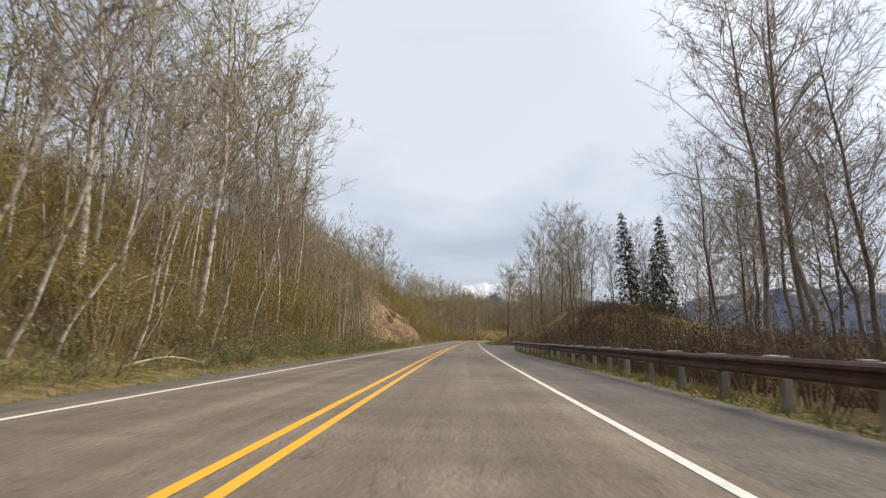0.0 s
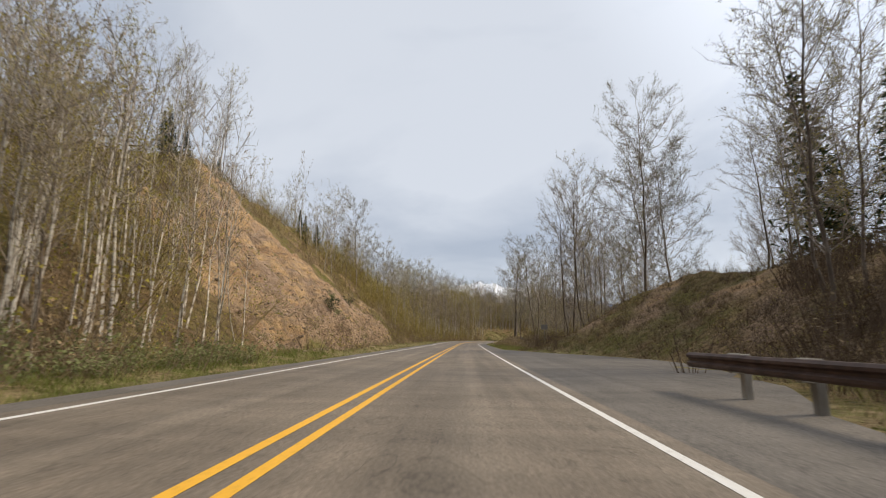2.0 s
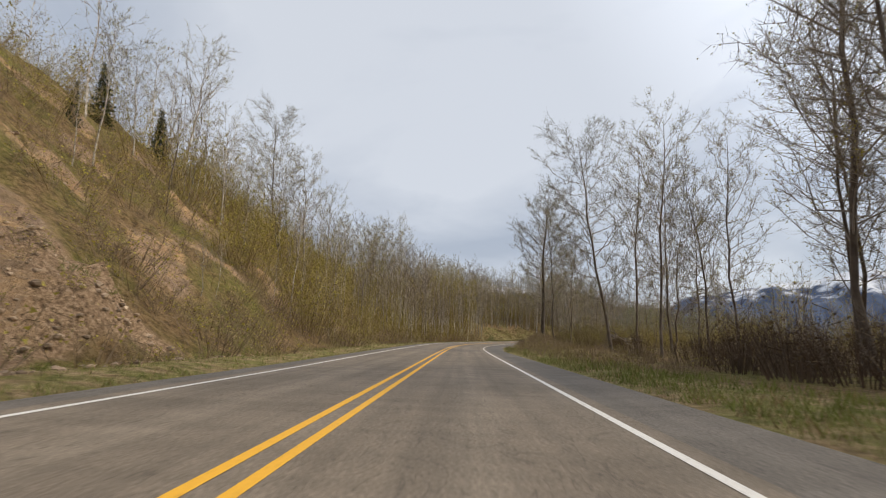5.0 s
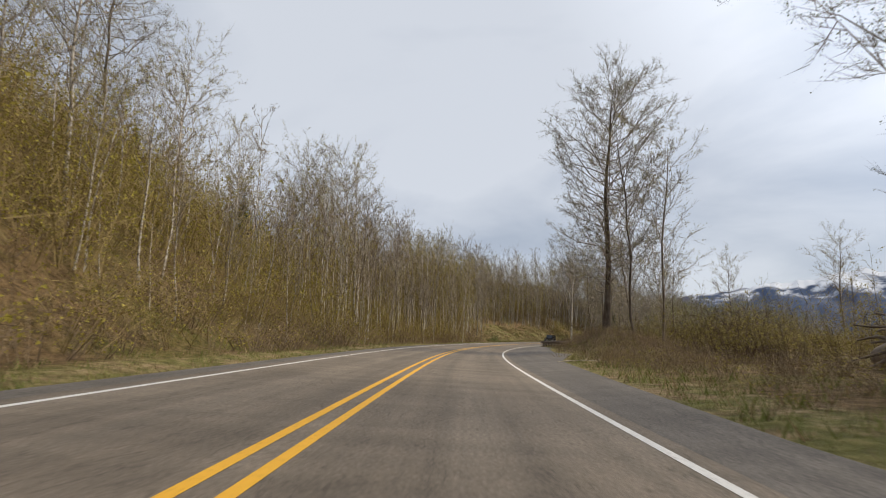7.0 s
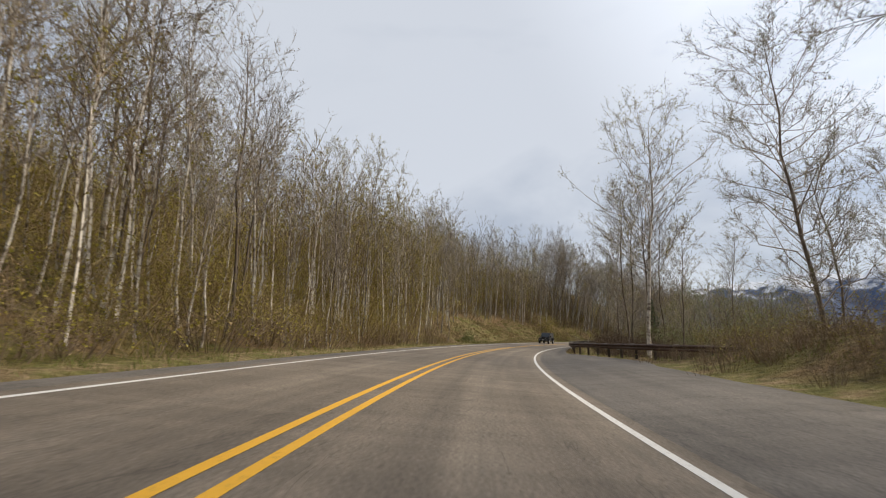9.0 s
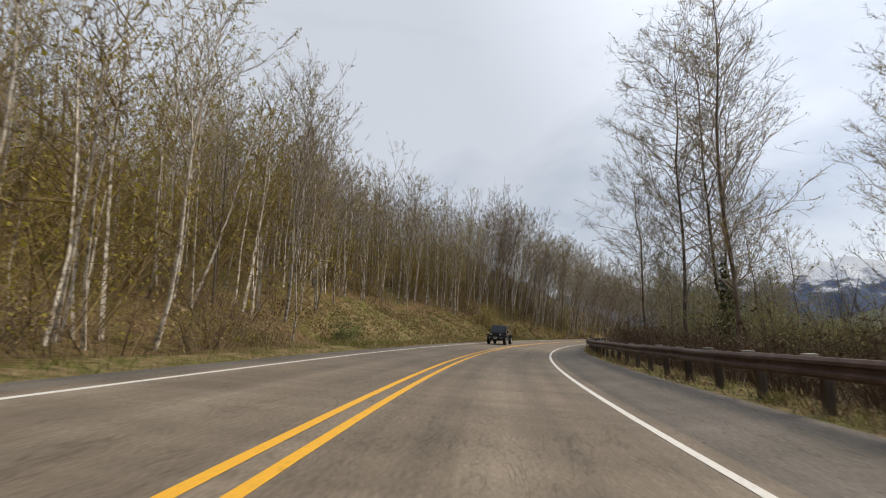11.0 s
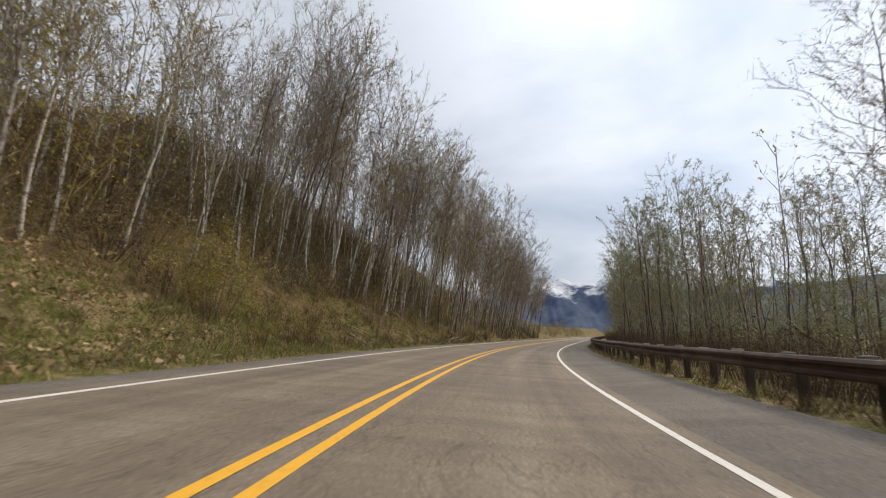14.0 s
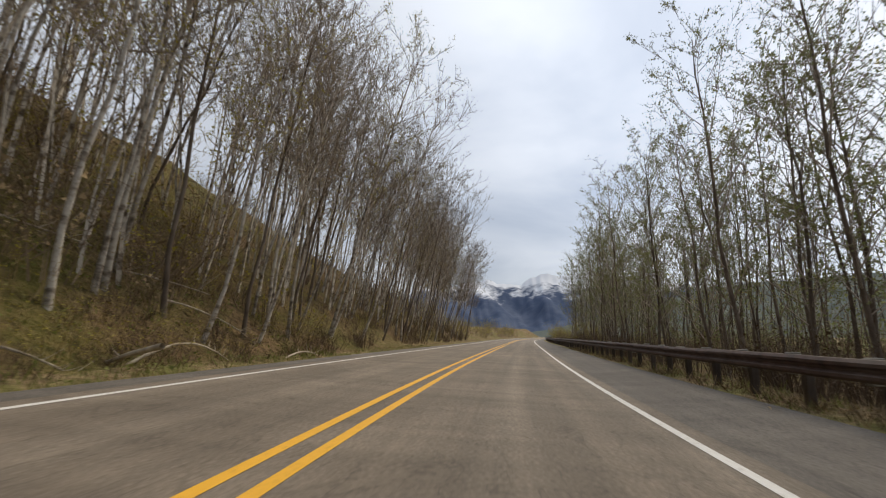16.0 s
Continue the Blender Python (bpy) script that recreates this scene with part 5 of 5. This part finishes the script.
bush_thing("leafy green bush at the foot of the bank", 301, 2.0, 30, 1400, 0.07, 256, -9.8, BUD_GREEN)
bush_thing("small bare multi-stemmed bush on the grassy bank", 302, 2.6, 26, 120, 0.04, 274, -14.6, CATKIN)
bush_thing("yellow-green budding bush at the wood's edge", 303, 4.5, 40, 2200, 0.07, 305, -12.5, WILLOW)
bush_thing("bare multi-stemmed bush beside the shoulder", 304, 1.9, 60, 40, 0.03, 92.3, 8.1, CATKIN)
bush_thing("green bush on the cut bank", 305, 1.6, 30, 700, 0.06, 105, -15.3, BUD_GREEN)
bush_thing("dark evergreen bush on the cut bank", 309, 2.0, 34, 900, 0.06, 99, -14.2, NEEDLE)
bush_thing("dark green bush half way up the cut bank", 310, 1.4, 30, 700, 0.06, 113, -19.0, NEEDLE)
bush_thing("dark shrub on the face of the cut bank", 311, 1.7, 30, 600, 0.06, 118, -17.0, NEEDLE)
bush_thing("green bush low on the cut bank", 306, 1.3, 30, 500, 0.06, 110, -17.5, BUD_GREEN)
bush_thing("pale bare bush at the foot of the wood", 307, 4.0, 24, 80, 0.05, 24, -9.8, CATKIN)
bush_thing("pale bare multi-stemmed bush at the foot of the slope", 312, 3.2, 22, 60, 0.05, 13.8, -8.6, CATKIN)
bush_thing("yellow willow bush at the end of the road", 308, 5.0, 40, 1800, 0.09, 452, 9.5, WILLOW)


def branch_thing(name, label, s, d, length, r, turn, bend=0.15, tilt=0.0, twigs=5, seed=0):
    """A fallen stem with side branches, lying on the ground."""
    rg = np.random.default_rng(seed + 400)
    t = np.linspace(0, 1, 8)
    P = np.stack([length * (t - 0.5), np.cumsum(rg.normal(0, length * 0.012, 8)), bend * length * np.sin(t * math.pi)], 1)
    b = tagged(new(name), label, "fallen branch")
    V, F = tube(P, r * (1 - 0.7 * t), 6)
    part("stem", mesh_of("stem", V, F, DEADWOOD, smooth=True), None, b)
    for i in range(twigs):
        q = rg.uniform(0.35, 0.95)
        base = np.array([np.interp(q, t, P[:, c]) for c in range(3)])
        v = np.array((rg.uniform(0.2, 0.7), rg.uniform(-0.7, 0.7), rg.uniform(0.1, 0.7))) * length * rg.uniform(0.1, 0.25)
        tt = np.linspace(0, 1, 4)[:, None]
        V, F = tube(base + tt * v + tt ** 2 * np.array((0, 0, 0.1)), r * 0.35 * (1 - 0.8 * tt[:, 0]), 4)
        part("side_branch", mesh_of("side_branch", V, F, DEADWOOD, smooth=True), None, b)
    p = at(s, d)
    b.matrix_basis = pose(p[0], p[1], p[2] + float(land(s, d)) + r * 0.6) @ pose(0, 0, 0, 0, 0, -heading(s) + turn) @ pose(0, 0, 0, 0, tilt, 0)
    return b


branch_thing("fallen_log", "pale fallen log lying up the slope beside the road", 336, -8.8, 4.0, 0.09, 165, 0.02, 14, 3, 1)
branch_thing("fallen_branch", "arched dead branch lying on the verge", 338, -8.2, 3.6, 0.05, 80, 0.16, 0, 5, 2)
branch_thing("fallen_branch", "thin dead branch lying on the verge", 345, -7.4, 3.0, 0.05, 85, 0.08, 0, 4, 3)
branch_thing("fallen_branch", "bleached branch leaning down to the road edge", 314, -7.9, 3.0, 0.05, 25, 0.05, 38, 6, 4)
branch_thing("fallen_branch", "bleached branch leaning on the slope", 341, -12.5, 6.0, 0.06, 70, 0.03, 8, 5, 5)
branch_thing("fallen_branch", "bleached branch lying across the slope", 336, -14.0, 7.0, 0.07, 75, 0.02, 6, 5, 6)
for s_, u_, ln, turn_, seed_ in [(316, 9.0, 3.4, 40, 21), (318.5, 9.8, 4.2, 70, 22), (321, 10.5, 3.6, 20, 23), (327, 9.6, 4.4, 60, 24), (331, 11.5, 5.0, 85, 25), (334, 9.2, 3.0, 35, 26), (343, 10.5, 4.6, 65, 27)]:
    branch_thing("fallen_branch", "bleached dead branch tangled in the brambles of the slope", s_, -u_, ln, 0.045, turn_, 0.06, 24, 7, seed_)
branch_thing("fallen_branch", "dead branch lying on the grassy bank", 266, -11.0, 2.4, 0.04, 150, 0.05, 24, 3, 7)
branch_thing("fallen_branch", "dead branches lying on the verge beside the wood", 17, -8.6, 3.4, 0.06, 70, 0.1, 0, 6, 8)
branch_thing("fallen_branch", "long bent dead stem arching over the brush", 22, -12.0, 7.0, 0.05, 75, 0.32, 0, 4, 9)
branch_thing("fallen_branch", "dead branch lying in the brush beside the verge", 169.5, 7.5, 2.6, 0.045, 15, 0.03, 0, 5, 10)


def root_wad(s, d):
    """An uprooted stump with its mat of roots."""
    rg = np.random.default_rng(77)
    w = tagged(new("uprooted_stump"), "uprooted stump with a tangle of dark roots", "stump")
    V, F = tube([(0, 0.1, 0.55), (0, 0.7, 0.5), (0, 1.5, 0.42), (0, 2.1, 0.36)], [0.36, 0.3, 0.26, 0.24], 9)
    part("stump", mesh_of("stump", V, F, BARK_DARK, smooth=True), None, w)
    bm = bmesh.new()
    bmesh.ops.create_icosphere(bm, subdivisions=3, radius=0.46)
    for v in bm.verts:
        v.co *= 1 + 0.22 * float(lump(v.co.x * 9, v.co.z * 9 + v.co.y * 4, 2.0, 3.0))
        v.co.y *= 0.45
        v.co.z += 0.42
    part("soil_clump", bm, DARKLITTER, w, "dark earth caught in the roots")
    for i in range(34):
        a = i * 2.4
        l = rg.uniform(0.55, 1.05)
        t = np.linspace(0, 1, 5)[:, None]
        v = np.array((math.cos(a) * l, -rg.uniform(0.05, 0.35), math.sin(a) * l))
        P = np.array((0, 0.1, 0.6)) + t * v + np.cumsum(rg.normal(0, 0.04, (5, 3)), 0) + t ** 2 * np.array((rg.normal(0, 0.25), 0.1, -0.55 * l))
        P[:, 2] = np.maximum(P[:, 2], -0.05)
        V, F = tube(P, 0.055 * (1 - 0.75 * t[:, 0]), 5)
        part("root", mesh_of("root", V, F, DEADWOOD if i % 8 == 0 else BARK_DARK, smooth=True), None, w)
    p = at(s, d)
    w.matrix_basis = pose(p[0], p[1], p[2] + float(land(s, d)) + 0.02, 0, 0, -heading(s) - 25) @ Matrix.Scale(2.3, 4)
    return w


root_wad(165.5, 20.4)


# ---- road sign seen from behind ----
METAL = material("dull_sign_metal", [(0.3, (0.16, 0.155, 0.15)), (0.7, (0.27, 0.265, 0.255))], 3.0, 6, 0.55, metal=0.6)


def cube_part(name, parent, mat, size, place_, label="", bevel=0.01, turn=None):
    bm = bmesh.new()
    bmesh.ops.create_cube(bm, size=1, matrix=Matrix.Diagonal((*size, 1)))
    if bevel:
        bmesh.ops.bevel(bm, geom=bm.edges[:], offset=bevel, segments=2, affect="EDGES")
    ob = part(name, bm, mat, parent, label)
    ob.matrix_basis = Matrix.Translation(place_) @ (turn or Matrix.Identity(4))
    return ob


def road_sign(s, d):
    g = tagged(new("road_sign"), "grey ribbed back of a road sign on a thin post", "sign")
    cube_part("post", g, POST, (0.07, 0.07, 3.1), (0, 0, 1.45), bevel=0.006)
    plate = cube_part("plate", g, METAL, (0.72, 0.012, 0.56), (0, 0.05, 2.74), bevel=0.003)
    for i in range(4):
        cube_part("rib", plate, METAL, (0.70, 0.022, 0.035), (0, -0.017, -0.2 + i * 0.133), bevel=0.004)
    p = at(s, d)
    g.matrix_basis = pose(p[0], p[1], p[2] + float(land(s, d)), 0, 0, -heading(s) - 4)


road_sign(100, 10.8)


# ---- the oncoming four-wheel-drive ----
PAINT = material("black_car_paint", [(0.3, (0.006, 0.007, 0.011)), (0.7, (0.010, 0.011, 0.017))], 1.5, 3, 0.1, spec=0.6)
TRIM = material("black_plastic_trim", [(0.3, (0.015, 0.015, 0.015)), (0.7, (0.03, 0.03, 0.03))], 6.0, 4, 0.6)
TYRE = material("tyre_rubber", [(0.3, (0.012, 0.012, 0.012)), (0.7, (0.03, 0.029, 0.027))], 8.0, 5, 0.85)
RIM = material("silver_rim", [(0.3, (0.45, 0.45, 0.46)), (0.7, (0.62, 0.62, 0.63))], 4.0, 3, 0.3, metal=0.9)
GLASS = material("dark_car_glass", [(0.3, (0.012, 0.015, 0.017)), (0.7, (0.02, 0.024, 0.026))], 0.6, 2, 0.04, spec=0.8)
LAMP = material("clear_lamp_lens", [(0.3, (0.30, 0.31, 0.32)), (0.7, (0.42, 0.43, 0.44))], 6.0, 3, 0.12, spec=0.8)
AMBER = material("amber_lens", [(0.3, (0.55, 0.17, 0.02)), (0.7, (0.65, 0.22, 0.03))], 6.0, 3, 0.2)
PLATE = material("white_plate", [(0.3, (0.62, 0.62, 0.62)), (0.7, (0.74, 0.74, 0.74))], 5.0, 3, 0.5)


def solid(pts, width, bevel=0.03, taper=0.0):
    """A profile (y, z) given a width; taper narrows it towards +y."""
    bm = bmesh.new()
    y1 = max(y for y, _ in pts); y0 = min(y for y, _ in pts)
    sides = []
    for sx in (-1, 1):
        sides.append([bm.verts.new((sx * 0.5 * (width - taper * (y - y0) / (y1 - y0)), y, z)) for y, z in pts])
    n = len(pts)
    bm.faces.new(sides[0]); bm.faces.new(sides[1][::-1])
    for i in range(n):
        bm.faces.new((sides[0][i], sides[1][i], sides[1][(i + 1) % n], sides[0][(i + 1) % n]))
    bmesh.ops.recalc_face_normals(bm, faces=bm.faces[:])
    if bevel:
        bmesh.ops.bevel(bm, geom=bm.edges[:], offset=bevel, segments=2, affect="EDGES")
    return bm


def disc(r, depth, seg=20, hole=0.0):
    """A short drum along x with a rounded rim."""
    bm = bmesh.new()
    prof = [(-depth / 2, r * 0.86), (-depth / 2 + depth * 0.16, r), (depth / 2 - depth * 0.16, r), (depth / 2, r * 0.86)]
    rings = [[bm.verts.new((x, math.cos(a * 2 * math.pi / seg) * q, math.sin(a * 2 * math.pi / seg) * q)) for a in range(seg)] for x, q in ([(-depth / 2, hole)] if hole else []) + prof + ([(depth / 2, hole)] if hole else [])]
    for a, b in zip(rings, rings[1:] + (rings[:1] if hole else [])):
        for i in range(seg):
            bm.faces.new((a[i], a[(i + 1) % seg], b[(i + 1) % seg], b[i]))
    if not hole:
        bm.faces.new(rings[0][::-1]); bm.faces.new(rings[-1])
    bmesh.ops.recalc_face_normals(bm, faces=bm.faces[:])
    return bm


def vehicle(s, d):
    c = tagged(new("off_road_vehicle"), "black boxy four-door off-road vehicle in the opposite lane", "car")
    part("body", solid([(-2.12, 0.55), (1.2, 0.50), (1.2, 1.16), (-2.12, 1.16)], 1.58, 0.04), PAINT, c)
    part("hood", solid([(1.15, 0.72), (2.12, 0.72), (2.14, 1.10), (1.15, 1.19)], 1.46, 0.04, 0.26), PAINT, c)
    part("cabin", solid([(-2.10, 1.14), (0.98, 1.14), (0.66, 1.74), (0.50, 1.82), (-2.02, 1.82), (-2.12, 1.6)], 1.50, 0.05), PAINT, c)
    part("roof", solid([(-2.0, 1.815), (0.52, 1.815), (0.44, 1.86), (-1.95, 1.86)], 1.40, 0.02), TRIM, c)
    part("grille", solid([(2.10, 0.70), (2.17, 0.70), (2.15, 1.12), (2.08, 1.12)], 1.22, 0.02), TRIM, c)
    g = c.children[-1]
    for i in range(7):
        cube_part("slot", g, PAINT, (0.05, 0.03, 0.26), ((i - 3) * 0.095, 2.17, 0.93), bevel=0.008)
    for sx in (-1, 1):
        lamp = part("headlight", disc(0.095, 0.05), LAMP, c, "round clear headlight")
        lamp.matrix_basis = pose(sx * 0.44, 2.175, 0.96, 0, 0, 90)
        a = part("indicator", disc(0.05, 0.04, 14), AMBER, c, "small amber indicator")
        a.matrix_basis = pose(sx * 0.78, 2.16, 0.86, 0, 0, 90)
        part("front_fender", solid([(0.98, 0.62), (1.10, 0.96), (2.16, 0.96), (2.22, 0.80), (2.16, 0.86), (1.92, 0.90), (1.20, 0.90), (1.06, 0.62)], 0.34, 0.01), TRIM, c).matrix_basis = pose(sx * 0.77, 0, 0)
        part("rear_fender", solid([(-2.0, 0.62), (-1.88, 0.96), (-0.98, 0.96), (-0.84, 0.62), (-0.92, 0.62), (-1.06, 0.89), (-1.82, 0.89), (-1.92, 0.62)], 0.22, 0.01), TRIM, c).matrix_basis = pose(sx * 0.84, 0, 0)
        for y0, y1 in ((0.08, 0.94), (-0.86, 0.02)):
            dr = part("door", solid([(y0, 0.60), (y1, 0.60), (y1, 1.13), (y0, 1.13)], 0.03, 0.01), PAINT, c)
            dr.matrix_basis = pose(sx * 0.80, 0, 0)
            cube_part("handle", dr, TRIM, (0.03, 0.16, 0.035), (sx * 0.025, y0 + 0.14, 1.04), bevel=0.008)
        for y0, y1, sl in ((0.06, 0.80, 0.26), (-0.84, -0.02, 0.0), (-1.96, -0.94, 0.0)):
            part("side_window", solid([(y0, 1.22), (y1, 1.22), (y1 - sl, 1.72), (y0, 1.72)], 0.012, 0.0), GLASS, c).matrix_basis = pose(sx * 0.752, 0, 0)
        cube_part("side_step", c, TRIM, (0.14, 1.75, 0.06), (sx * 0.84, 0.05, 0.50), bevel=0.02)
        m = cube_part("mirror", c, TRIM, (0.20, 0.10, 0.17), (sx * 0.92, 0.86, 1.26), bevel=0.03)
        cube_part("mirror_glass", m, GLASS, (0.16, 0.006, 0.13), (0, -0.052, 0), bevel=0.002)
        for y in (1.50, -1.45):
            wh = part("wheel", disc(0.25, 0.20, 18), TRIM, c)
            wh.matrix_basis = pose(sx * 0.79, y, 0.40)
            part("tyre", disc(0.40, 0.25, 28, 0.24), TYRE, wh)
            rim = part("rim", disc(0.255, 0.06, 20), RIM, wh, "silver alloy rim")
            rim.matrix_basis = pose(sx * 0.10, 0, 0)
            for i in range(5):
                sp = cube_part("spoke", wh, RIM, (0.03, 0.07, 0.24), (0, 0, 0), bevel=0.008)
                sp.matrix_basis = pose(sx * 0.135, 0, 0) @ pose(0, 0, 0, i * 72) @ pose(0, 0, 0.12)
    part("windscreen", solid([(0.955, 1.20), (0.965, 1.20), (0.685, 1.72), (0.675, 1.72)], 1.34, 0.0), GLASS, c)
    part("bumper", solid([(2.22, 0.50), (2.44, 0.52), (2.44, 0.70), (2.22, 0.74)], 1.64, 0.03), TRIM, c)
    plate = cube_part("number_plate", c, PLATE, (0.31, 0.012, 0.155), (0.0, 2.452, 0.64), "white plate with a dark bar", 0.004)
    cube_part("bar", plate, TRIM, (0.22, 0.006, 0.06), (0, 0.009, 0), bevel=0.0)
    for sx in (-1, 1):
        f = part("fog_light", disc(0.06, 0.03, 14), LAMP, c)
        f.matrix_basis = pose(sx * 0.55, 2.45, 0.61, 0, 0, 90)
    cube_part("chassis", c, TRIM, (1.1, 4.2, 0.16), (0, 0, 0.47), bevel=0.02)
    p = at(s, d)
    c.matrix_basis = pose(p[0], p[1], p[2] + 0.02, 0, 0, 180 - heading(s)) @ pose(0, 0, 0, 0, -math.degrees(math.atan(0.06)), 0)
    return c


vehicle(273.8, -1.95)
